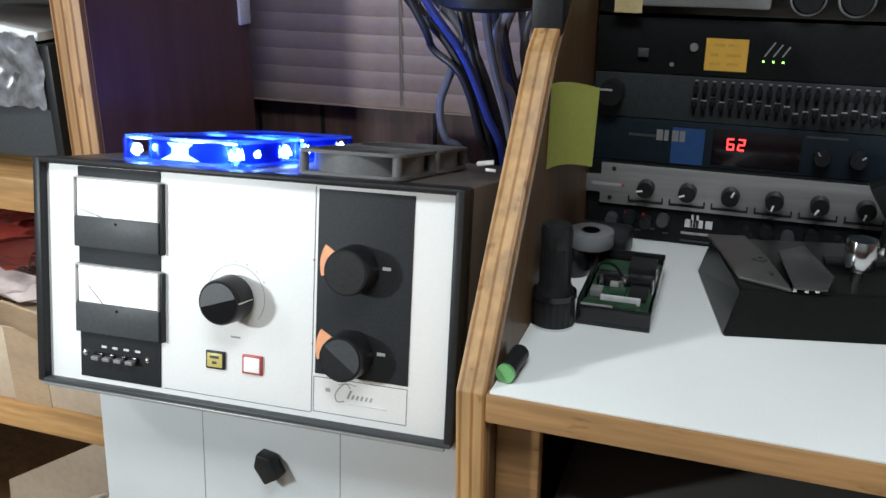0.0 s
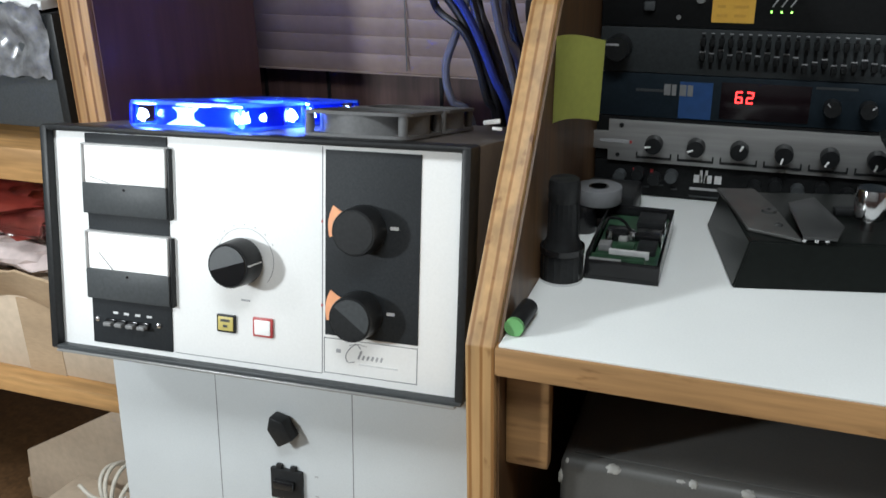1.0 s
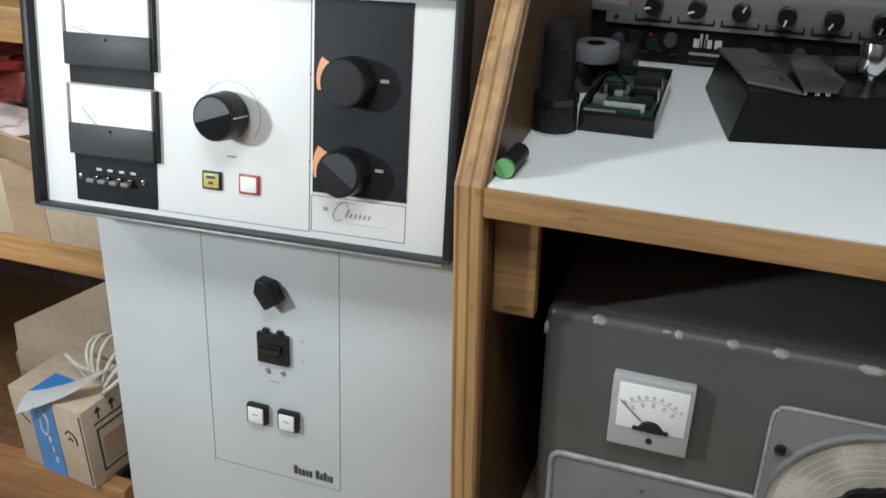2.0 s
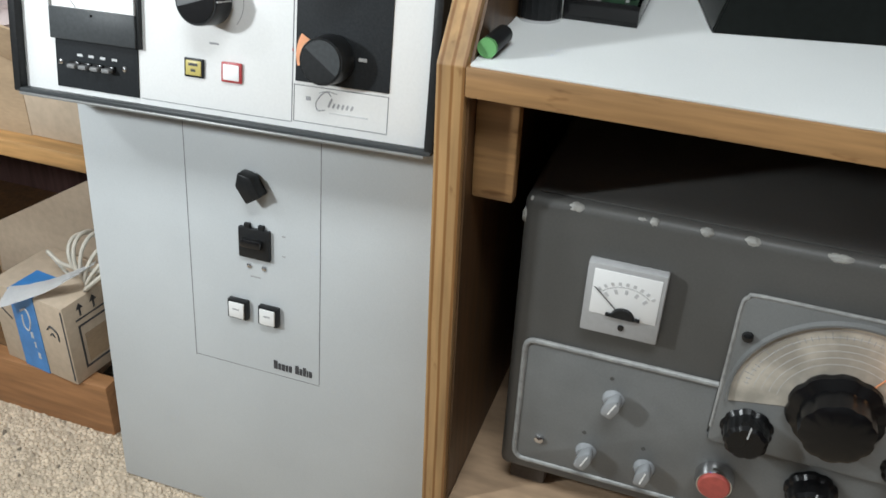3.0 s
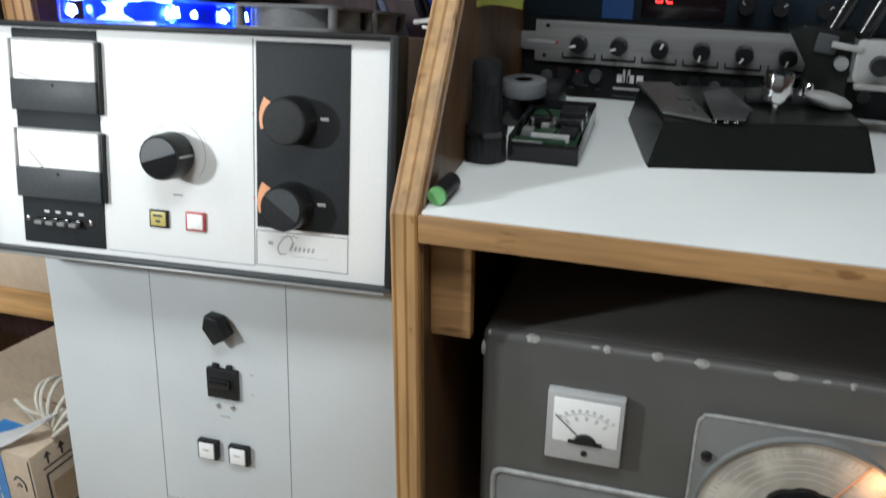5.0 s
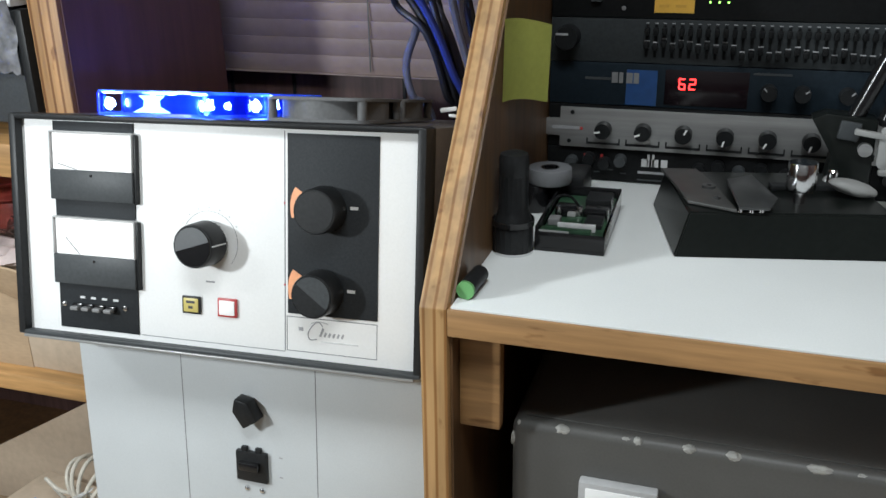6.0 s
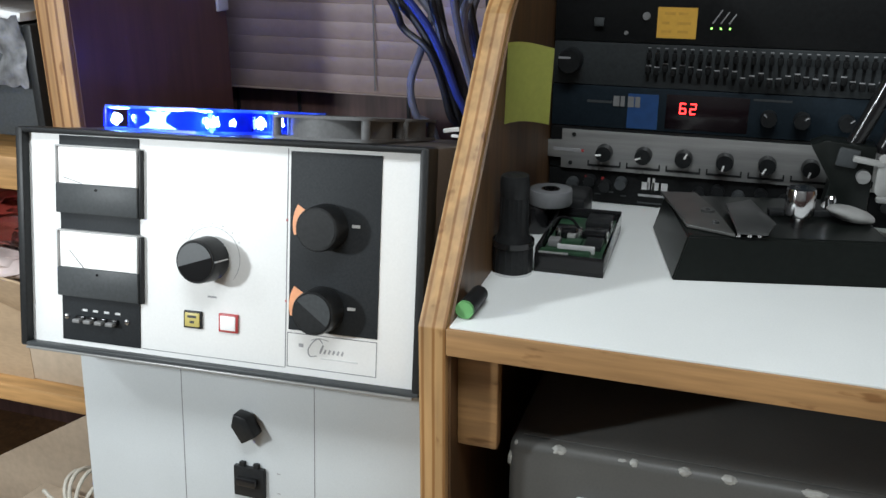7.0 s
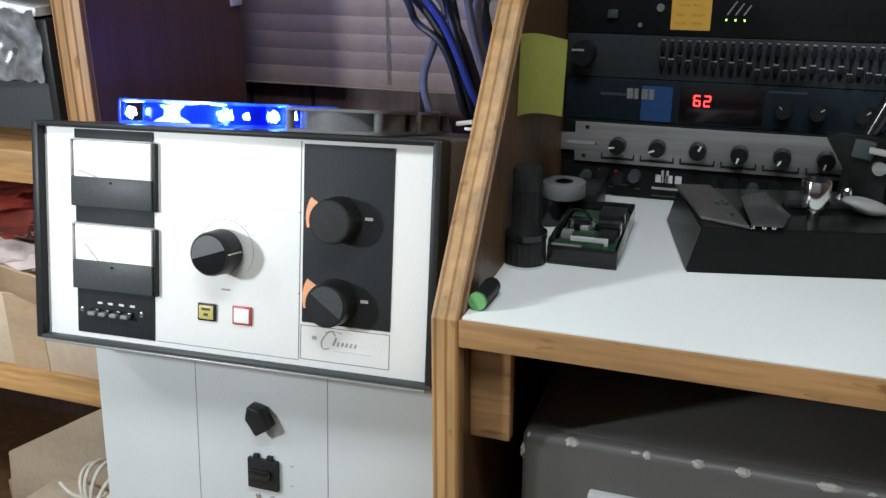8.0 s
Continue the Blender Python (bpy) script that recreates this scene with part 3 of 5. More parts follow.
for vv, uc in ((0.1515, 0.3595), (0.0725, 0.357)):
    W = HF @ at(uc, vv, 0.0013)
    part("orange_scale", lathe([(0.02, 0.0), (0.0365, 0.0), (0.0365, 0.0004), (0.02, 0.0004), (0.02, 0.0)], 24, W, start=radians(149), sweep=radians(48)), ORANGE, head, "orange scale segment")
    kb = round_knob(W @ at(0, 0, 0.003), 0.0222, 0.0235, BLACK_KNOB, head, "large black knob")
    part("knob_face", lathe([(0, 0.0264), (0.0192, 0.0264), (0.0188, 0.027), (0, 0.027)], 48, W), BLACK_SATIN, kb, "smooth black knob face")
    if vv < 0.1:
        part("face_half", prism([(0.0186 * math.cos(radians(-36 + 10 * k)), 0.0186 * math.sin(radians(-36 + 10 * k))) for k in range(19)], "z", 0.0269, 0.0275, 0.0, W), DARK_GREY, kb, "grey half of the knob face")
    part("print_bar", hb(uc + 0.0245, uc + 0.0325, vv + 0.0005, vv + 0.0035, 0.0012, 0.0015), PRINT_LIGHT, head)
    part("index_dot", lathe([(0, 0), (0.0011, 0), (0.001, 0.0006), (0, 0.0006)], 12, HF @ at(0.3165, vv + 0.003, 0)), RED_PLASTIC, head)
for a in ((0.3185, 0.412, 0.0443, 0.045), (0.3185, 0.412, 0.0105, 0.0112), (0.3185, 0.3192, 0.0105, 0.045), (0.4113, 0.412, 0.0105, 0.045)):
    part("plate_line", hb(*a, 0.0, 0.0003), LINE_GREY, head)
part("badge_script", join(tube([(0.356, 0.0375, 0), (0.352, 0.0415, 0), (0.346, 0.038, 0), (0.341, 0.030, 0), (0.343, 0.0235, 0), (0.350, 0.0245, 0)], 0.0006, 6, 6, HF),
                          tube([(0.344, 0.0395, 0), (0.352, 0.042, 0), (0.362, 0.0405, 0)], 0.0004, 6, 6, HF)), PRINT_GREY, head, "grey script emblem shape")
for k, uu in enumerate((0.3535, 0.358, 0.3625, 0.367, 0.3715, 0.376)):
    part("badge_stroke", box(-0.001, 0.001, 0, 0.009 if k == 0 else 0.0045, 0, 0.0003, 0, HF @ at(uu, 0.0275, 0) @ pose(0, 0, 0, 0, 0, -22)), PRINT_GREY, head)
part("badge_bar", hb(0.331, 0.3358, 0.0315, 0.035, 0, 0.0003), PRINT_GREY, head)
part("badge_bar", hb(0.3545, 0.393, 0.0218, 0.0231, 0, 0.0003), PRINT_LIGHT, head)

# ---- cooling fans on the head ----


def fan(size, h, material, hub, m, label, group, rim=None):
    f = thing("cooling_fan", label, "fan", m, group)
    s = size / 2
    r = s * 0.955

    def flange(z0, z1):
        bm = bmesh.new()
        n = 64
        ring = []
        for i in range(n):
            a = 2 * math.pi * i / n
            c, d = math.cos(a), math.sin(a)
            k = s / max(abs(c), abs(d))
            rad = min(k, s * 1.32)
            ring.append([bm.verts.new((q * c, q * d, z)) for q, z in ((rad, z0), (rad, z1), (r, z1), (r, z0))])
        for i in range(n):
            a, b = ring[i], ring[(i + 1) % n]
            for k in range(4):
                bm.faces.new((a[k], b[k], b[(k + 1) % 4], a[(k + 1) % 4]))
        return finish(bm)
    part("flange", flange(0, 0.003), rim or material, f)
    part("flange", flange(h - 0.003, h), rim or material, f)
    part("frame", join(lathe([(r, 0.003), (r + 0.0016, 0.003), (r + 0.0016, h - 0.003), (r, h - 0.003), (r, 0.003)], 64, start=0, sweep=6.28),
                       *[lathe([(0, 0.003), (0.0045, 0.003), (0.0045, h - 0.003), (0, h - 0.003)], 16, at(x * (s - 0.007), y * (s - 0.007), 0)) for x in (-1, 1) for y in (-1, 1)]), material, f, "square fan frame")
    part("hub", lathe([(0, 0.004), (s * 0.36, 0.004), (s * 0.36, h - 0.004), (s * 0.33, h - 0.002), (0, h - 0.002)], 32), hub, f)
    blade = bmesh.new()
    for i, q in enumerate((s * 0.34, s * 0.62, s * 0.9)):
        for z, w in ((0.006, -0.3), (h - 0.005, 0.3)):
            a = w + 0.12 * i
            blade.verts.new((q * math.cos(a), q * math.sin(a), z))
    blade.verts.ensure_lookup_table()
    for i in (0, 2):
        blade.faces.new([blade.verts[k] for k in (i, i + 1, i + 3, i + 2)])
    bmesh.ops.solidify(blade, geom=blade.faces[:], thickness=0.0012)
    first = part("blade", finish(blade), material, f)
    for k in range(1, 7):
        o = first.copy()
        scene.collection.objects.link(o)
        o.rotation_euler.z = 2 * math.pi * k / 7
    for k in range(4):
        part("strut", box(0, r, -0.003, 0.003, 0.0005, 0.003, 0, pose(0, 0, 0, 0, 0, 45 + 90 * k)), material, f)
    return f


def on_head(u, d, lift=0.0):
    """A frame lying on the head's top: x along its front, y backwards, z up."""
    return HF @ at(u, 0.2306 + lift, -d) @ pose(0, 0, 0, -90)


for d in (0.0865, 0.2265):
    f = fan(0.137, 0.0255, BLUE_PLASTIC, BLUE_PLASTIC, on_head(0.1585, d), "clear blue plastic fan glowing with blue lights, on the amplifier", "fans on the amplifier", BLUE_RIM)
    for dx, dy, k in ((-0.05, -0.0625, 1.0), (0.061, -0.0625, 1.3), (0.0635, 0.034, 1.0), (0.063, -0.025, 0.6)):
        part("led", lump(0.005 * k, 0.0034, 0.0054 * k, 0.55, dx * 70 + dy * 130, at(dx, dy, 0.0118)), BLUE_LED, f, "lit blue lamp")
    # Glowing lumps stand in for glints along the upper rim.
    for dx, dy, w in ((-0.045, -0.0655, 0.012), (0.012, -0.0655, 0.02), (0.055, -0.0655, 0.008)):
        part("glow_glint", lump(w, 0.0016, 0.0011, 0.25, dx * 90, at(dx, dy, 0.0228)), BLUE_LED, f, "glowing lump painted in as a rim glint")
    # Waisted glowing shape painted in for the reflection on the curved duct.
    waist = [(-0.022, 0.0035), (0.022, 0.0035), (0.0095, 0.0095), (0.009, 0.0155), (0.015, 0.0205), (-0.015, 0.0205), (-0.009, 0.0155), (-0.0095, 0.0095)]
    part("glow_glint", prism([(x + 0.002, z) for x, z in waist], "y", -0.0675, -0.0664, 0.0003), DUCT_GLINT, f, "glowing waisted shape for the reflection on the duct")
for d in (0.072, 0.1815):
    fan(0.107, 0.0235, FAN_GREY, BLACK_SATIN, on_head(0.3375, d), "dark grey plastic fan lying on the amplifier", "fans on the amplifier")
for u, d, w in ((0.108, 0.030, 0.5), (0.1585, 0.0235, 0.7), (0.214, 0.030, 0.6), (0.22, 0.13, 0.5), (0.1585, 0.215, 0.6)):
    point_lamp("fan_glow", (on_head(u, d) @ Vector((0, 0, 0.013))), w, (0.1, 0.27, 1.0), 0.004)

# ---- old receiver on the lower shelf ----
rx = thing("receiver", "old grey metal communications receiver with chipped edges, on the lower shelf", "radio receiver", at(0, 0, 0))
RF = facing(0.0022, 0.04, 0)
part("cabinet", box(0.04, 0.556, 0.0401, 0.46, 0.3085, 0.594, 0.008, seg=3), HAMMER, rx, "dark grey painted metal cabinet")
for x in (0.07, 0.52):
    for y in (0.075, 0.42):
        part("foot", box(x - 0.022, x + 0.012, y - 0.02, y + 0.02, 0.2812, 0.3095, 0.003), CASE_BROWN, rx)
part("lid", box(0.05, 0.546, 0.05, 0.45, 0.5941, 0.5955, 0.0005), HAMMER, rx, "dark grey painted lid")
for x, w, q in ((0.044, 0.004, 0.003), (0.074, 0.014, 0.0044), (0.104, 0.004, 0.0022), (0.124, 0.012, 0.003), (0.135, 0.009, 0.0042), (0.171, 0.013, 0.0044), (0.189, 0.005, 0.0022),
                (0.203, 0.014, 0.0044), (0.232, 0.006, 0.002), (0.257, 0.025, 0.0042), (0.292, 0.012, 0.003), (0.312, 0.008, 0.0036), (0.345, 0.012, 0.0042), (0.40, 0.02, 0.0044), (0.47, 0.01, 0.0036)):
    part("paint_chip", lump(w / 2, q * 0.92, q * 0.92, 0.16, x * 90, at(x + w / 2, 0.0443, 0.5897)), WORN_METAL, rx, "bare metal paint chip")
part("paint_chip", lump(0.0022, 0.002, 0.006, 0.5, 7, at(0.0415, 0.044, 0.575)), WORN_METAL, rx)
rm = part("panel_meter", box(0.095, 0.156, 0.4895, 0.5535, 0, 0.010, 0.0015, RF), METER_GREY, rx, "square panel meter with white scale")
part("meter_scale", box(0.1005, 0.1525, 0.508, 0.549, 0.0095, 0.0105, 0.0004, RF), METER_FACE, rm, "white meter scale")
part("meter_hub", join(lathe([(0, 0), (0.0095, 0), (0.0085, 0.002), (0, 0.002)], 24, RF @ at(0.127, 0.5085, 0.0105), sweep=math.pi),
                       box(0.1135, 0.118, 0.5085, 0.5115, 0.0105, 0.0125, 0.0005, RF), box(0.136, 0.1405, 0.5085, 0.5115, 0.0105, 0.0125, 0.0005, RF)), BLACK_SATIN, rm)
part("meter_arc", lathe([(0.0268, 0), (0.0276, 0), (0.0276, 0.0003), (0.0268, 0.0003), (0.0268, 0)], 24, RF @ at(0.127, 0.51, 0.0105), start=radians(48), sweep=radians(84)), PRINT_LIGHT, rm)
for k in range(9):
    part("tick", box(-0.0012, 0.0012, 0.0285, 0.0315, 0, 0.0003, 0, RF @ at(0.127, 0.51, 0.0105) @ pose(0, 0, 0, 0, 0, 44 - 11 * k)), PRINT_LIGHT, rm)
    if k % 2 == 0:
        part("figure_bar", box(-0.0012, 0.0012, 0.021, 0.025, 0, 0.0003, 0, RF @ at(0.127, 0.51, 0.0105) @ pose(0, 0, 0, 0, 0, 40 - 10 * k)), PRINT_LIGHT, rm)
part("needle", box(-0.0003, 0.0003, 0.008, 0.034, 0.0006, 0.001, 0, RF @ at(0.127, 0.51, 0.0105) @ pose(0, 0, 0, 0, 0, 47)), PRINT_DARK, rm)
part("zero_screw", lathe([(0, 0), (0.0026, 0), (0.0024, 0.0012), (0, 0.0012)], 16, RF @ at(0.127, 0.499, 0.010)), BLACK_GLOSS, rm)
outline = rounded(0.0515, 0.2095, 0.326, 0.4605, (0.008, 0, 0, 0.008))
k = outline.index((0.2095, 0.326))
outline[k:k + 2] = [(0.50, 0.326), (0.50, 0.41), (0.2095, 0.41), (0.2095, 0.4605)]
sub = part("control_plate", prism(outline, "z", 0, 0.0022, 0.0006, RF), HAMMER_LIGHT, rx, "lighter grey control plate")
bead = [(0.2095, 0.4605), (0.15, 0.4605), (0.08, 0.4605), (0.0615, 0.4605), (0.0545, 0.4585), (0.0515, 0.4515), (0.0515, 0.43), (0.0515, 0.36), (0.0515, 0.336), (0.0545, 0.3285), (0.0615, 0.326), (0.09, 0.326), (0.3, 0.326), (0.5, 0.326)]
part("plate_rim", tube([(x, z, 0.0016) for x, z in bead], 0.0026, 10, 4, RF), PLATE_EDGE, sub, "worn raised rim of the plate")
for x, z, q in ((0.131, 0.420, -24), (0.1155, 0.3545, -22), (0.167, 0.3535, -14)):
    Q = RF @ at(x, z, 0.002) @ pose(0, 0, 0, 0, 0, q)
    kb = part("pointer_knob", lathe([(0, 0), (0.0095, 0), (0.0092, 0.003), (0.0075, 0.006), (0, 0.006)], 28, Q), ACRYLIC_KNOB, sub, "grey acrylic pointer knob")
    part("bar", prism([(-0.0056, -0.009), (0.0056, -0.009), (0.0066, 0.004), (0.0022, 0.0125), (-0.0022, 0.0125), (-0.0066, 0.004)], "z", 0.005, 0.0165, 0.0026, Q), ACRYLIC_KNOB, kb)
    part("white_line", box(-0.0007, 0.0007, -0.004, 0.009, 0.0164, 0.0169, 0, Q), METER_FACE, kb)
    part("smudge", lathe([(0, 0), (0.002, 0), (0.002, 0.0002), (0, 0.0002)], 10, RF @ at(x - 0.004, z + 0.021, 0.0022)), HAMMER, sub)
for x, z in ((0.073, 0.355), (0.2205, 0.515), (0.372, 0.515)):
    part("screw", lathe([(0, 0.0), (0.0045, 0.0), (0.004, 0.003), (0.0015, 0.0045), (0, 0.0045)], 20, RF @ at(x, z, 0.006 if z > 0.4 else 0.002)), BLACK_GLOSS if z > 0.4 else CHROME, rx)
dp = part("dial_plate", prism(rounded(0.2108, 0.384, 0.405, 0.5515, (0.003, 0.003, 0.011, 0.011)), "z", 0, 0.006, 0.0022, RF), HAMMER_LIGHT, rx, "grey raised dial plate")
part("plate_edge", tube([(x, z, 0.0046) for x, z in ((0.2112, 0.42), (0.2112, 0.5), (0.2112, 0.5405), (0.2145, 0.548), (0.2218, 0.5511), (0.28, 0.5511), (0.36, 0.5511), (0.373, 0.5511))], 0.0017, 8, 5, RF), PLATE_EDGE, dp, "worn bright edge")
DC = RF @ at(0.296, 0.4655, 0.0061)
dial = part("tuning_dial", lathe([(0.02, 0), (0.0785, 0), (0.0785, 0.0006), (0.02, 0.0006)], 64, DC, start=radians(-10), sweep=radians(200)), DIAL, dp, "half round cream tuning dial")
for q in (0.044, 0.05, 0.056, 0.062, 0.068, 0.074):
    part("scale_line", lathe([(q, 0.0006), (q + 0.0004, 0.0006), (q + 0.0004, 0.0008), (q, 0.0008), (q, 0.0006)], 60, DC, start=radians(4), sweep=radians(172)), PRINT_LIGHT, dial)
for k in range(43):
    a = 6 + k * 4
    part("tick", box(-0.00022, 0.00022, 0.0, 0.0042 if k % 5 else 0.007, 0.0006, 0.0008, 0, DC @ pose(0, 0, 0, 0, 0, a - 90) @ at(0, 0.066, 0)), PRINT_GREY, dial)
part("cursor", box(-0.0005, 0.0005, 0.034, 0.0765, 0.0012, 0.0018, 0, DC @ pose(0, 0, 0, 0, 0, -32)), ORANGE, dial)
part("dial_hood", lathe([(0.0785, 0), (0.082, 0), (0.0805, 0.0035), (0.0785, 0.0035), (0.0785, 0)], 64, DC, start=radians(-10), sweep=radians(200)), HAMMER_LIGHT, dp)
part("tuning_knob", lathe([(0, 0), (0.036, 0), (0.037, 0.003), (0.036, 0.006), (0.028, 0.010), (0.027, 0.028), (0.022, 0.031), (0, 0.031)], 80, DC, 10, 0.05), BAKELITE, rx, "large black fluted tuning knob")
for x, z, r in ((0.238, 0.427, 0.0208), (0.2985, 0.378, 0.0208), (0.3595, 0.4255, 0.0208)):
    K = RF @ at(x, z, 0.0026)
    kb = part("control_knob", lathe([(0, 0), (r, 0), (r * 1.0, 0.004), (r * 0.86, 0.007), (r * 0.82, 0.020), (r * 0.68, 0.0225), (0, 0.0225)], 80, K, 9, 0.06), BAKELITE, rx, "black fluted knob")
    part("pointer_line", box(-0.0006, 0.0006, r * 0.3, r * 0.84, 0.0222, 0.0229, 0, K @ pose(0, 0, 0, 0, 0, -4)), PRINT_LIGHT, kb)
pb = part("push_button", lathe([(0, 0), (0.0165, 0), (0.0165, 0.006), (0.0145, 0.012), (0.0135, 0.012), (0.0135, 0.008)], 32, RF @ at(0.2248, 0.366, 0.0026)), CHROME, rx, "chrome ringed red push button")
part("cap", lathe([(0, 0.004), (0.0132, 0.004), (0.0132, 0.0135), (0.012, 0.0145), (0, 0.0146)], 32, RF @ at(0.2248, 0.366, 0.0026)), RED_CAP, pb, "worn red cap")
point_lamp("dial_lamp", (0.349, 0.022, 0.518), 0.035, (1.0, 0.5, 0.22), 0.008)

# ---- rack gear on the desk ----
RY = 0.342
RX0, RX1 = 0.004, 0.487


def rack(name, z0, z1, material, label, category, depth=0.3):
    t = thing(name, label, category, at(0, 0, 0), "rack units on the desk")
    part("chassis", box(RX0 + 0.02, RX1 - 0.02, RY + 0.003, RY + depth, z0 + 0.001, z1 - 0.001), RACK_BLACK, t)
    part("faceplate", box(RX0, RX1, RY, RY + 0.003, z0 + 0.0004, z1 - 0.0004, 0.0006), material, t)
    return t


RK = facing(0, RY, 0)


def rk(x0, x1, z0, z1, n0, n1, bev=0.0):
    return box(x0, x1, z0, z1, n0, n1, bev, RK)


comp = rack("compressor", 0.7058, 0.741, RACK_BLACK, "black rack compressor with small knobs and printed badge", "rack unit")
for x0, x1, h in ((0.101, 0.108, 0.008), (0.1065, 0.109, 0.013), (0.111, 0.118, 0.008), (0.1115, 0.1138, 0.013), (0.1205, 0.127, 0.008)):
    part("badge_bar", rk(x0, x1, 0.724, 0.724 + h, 0, 0.0004), PRINT_LIGHT, comp)
part("print_bar", rk(0.098, 0.132, 0.7165, 0.719, 0, 0.0004), PRINT_GREY, comp)
part("print_bar", rk(0.098, 0.126, 0.709, 0.7105, 0, 0.0004), DARK_GREY, comp)
for i, x in enumerate((0.03, 0.048, 0.064, 0.08, 0.158, 0.176, 0.196, 0.217, 0.24, 0.262, 0.3, 0.33, 0.36, 0.39, 0.42)):
    round_knob(RK @ at(x, 0.726 + 0.004 * (i % 2), 0), 0.0062, 0.012, BLACK_KNOB if i % 3 else DARK_GREY, comp, "small control knob", 20)
for k in range(16):
    xk = 0.026 + 0.0135 * k + (0.07 if k > 4 else 0)
    part("print_bar", rk(xk, xk + 0.006, 0.7145 + 0.003 * (k % 2), 0.716 + 0.003 * (k % 2), 0, 0.0004), DARK_GREY, comp)
for x in (0.042, 0.059, 0.41):
    part("indicator", rk(x, x + 0.003, 0.731, 0.734, 0, 0.001), RED_PLASTIC, comp)

pre = rack("preamplifier", 0.741, 0.7855, RACK_BLACK, "silver fronted rack preamplifier with a row of black knobs", "rack unit")
plate = [(0.0, 0.7525), (0.0, 0.770), (0.0165, 0.7705), (0.0165, 0.7825), (0.487, 0.7825), (0.487, 0.7415), (0.0165, 0.7415), (0.0165, 0.7522)]
part("silver_plate", prism(plate, "y", RY - 0.004, RY - 0.0005, 0.0006), BRUSHED, pre, "brushed silver faceplate")
PK = facing(0.0005, RY - 0.004, -0.003)
for i in range(11):
    x = 0.061 + 0.0395 * i
    k = round_knob(PK @ at(x, 0.7645, 0), 0.0085, 0.013, BLACK_KNOB, pre, "black knob with white pointer", 24)
    part("pointer_line", box(-0.0009, 0.0009, 0.002, 0.0078, 0.0128, 0.0136, 0, PK @ at(x, 0.7645, 0) @ pose(0, 0, 0, 0, 0, (100, 110, -25, 165, 150, 165, 120, 20, 150, 90, 60)[i])), METER_FACE, k)
    part("slot", join(box(x - 0.017, x + 0.017, 0.7485, 0.7508, 0, 0.0012, 0.0004, PK), box(x - 0.017, x - 0.0155, 0.75, 0.755, 0, 0.0012, 0.0004, PK), box(x + 0.0155, x + 0.017, 0.75, 0.755, 0, 0.0012, 0.0004, PK)), BLACK_SATIN, pre)
for x, z in ((0.0285, 0.7805), (0.026, 0.7505)):
    part("screw", lathe([(0, 0), (0.0022, 0), (0.002, 0.001), (0, 0.001)], 12, PK @ at(x, z, 0)), BLACK_SATIN, pre)
part("badge_bar", box(0.008, 0.036, 0.7625, 0.766, 0, 0.0004, 0, PK), PRINT_GREY, pre)
part("badge_dot", box(0.037, 0.0395, 0.7625, 0.7655, 0, 0.0004, 0, PK), RED_PLASTIC, pre)

dsp = rack("signal_processor", 0.7855, 0.8285, RACK_BLUE, "blue-black rack processor showing red digits", "rack unit")
part("badge", rk(0.081, 0.111, 0.787, 0.822, 0, 0.0005), LOGO_BLUE, dsp, "blue badge square")
for i, w in enumerate((0.006, 0.004, 0.006, 0.005)):
    part("badge_bar", rk(0.0665 + 0.0072 * i, 0.0665 + 0.0072 * i + w, 0.8085, 0.819, 0.0005, 0.0009), MID_GREY, dsp)
part("print_bar", rk(0.04, 0.066, 0.811, 0.8135, 0, 0.0004), DARK_GREY, dsp)
win = part("display_window", rk(0.1185, 0.197, 0.789, 0.8235, 0, 0.0008, 0.0003), RED_WINDOW, dsp, "dark red display window")


def seven(digit, x, z, w, h, parent):
    t = w * 0.2
    segs = {"a": (0, w, h - t, h), "d": (0, w, 0, t), "g": (0, w, h / 2 - t / 2, h / 2 + t / 2), "b": (w - t, w, h / 2, h), "c": (w - t, w, 0, h / 2), "f": (0, t, h / 2, h), "e": (0, t, 0, h / 2)}
    for k in {"6": "acdefg", "2": "abdeg"}[digit]:
        a, b, c, d = segs[k]
        g = 0.0006
        part("segment", rk(x + a + (g if k in "adg" else 0), x + b - (g if k in "adg" else 0), z + c + (g if k in "bcef" else 0), z + d - (g if k in "bcef" else 0), 0.0008, 0.0012), RED_LED, parent, "lit red segment")


seven("6", 0.1315, 0.8045, 0.0068, 0.0112, win)
seven("2", 0.1412, 0.8045, 0.0068, 0.0112, win)
for x in (0.2155, 0.2455, 0.285, 0.325, 0.365):
    kb = round_knob(RK @ at(x, 0.806, 0), 0.0078, 0.012, BLACK_KNOB, dsp, "black knob", 24)
    part("pointer_line", box(-0.0006, 0.0006, 0.003, 0.0072, 0.0118, 0.0124, 0, RK @ at(x, 0.806, 0) @ pose(0, 0, 0, 0, 0, 40 if x < 0.24 else -50)), PRINT_GREY, kb)
part("print_bar", rk(0.2, 0.235, 0.8215, 0.8235, 0, 0.0004), DARK_GREY, dsp)

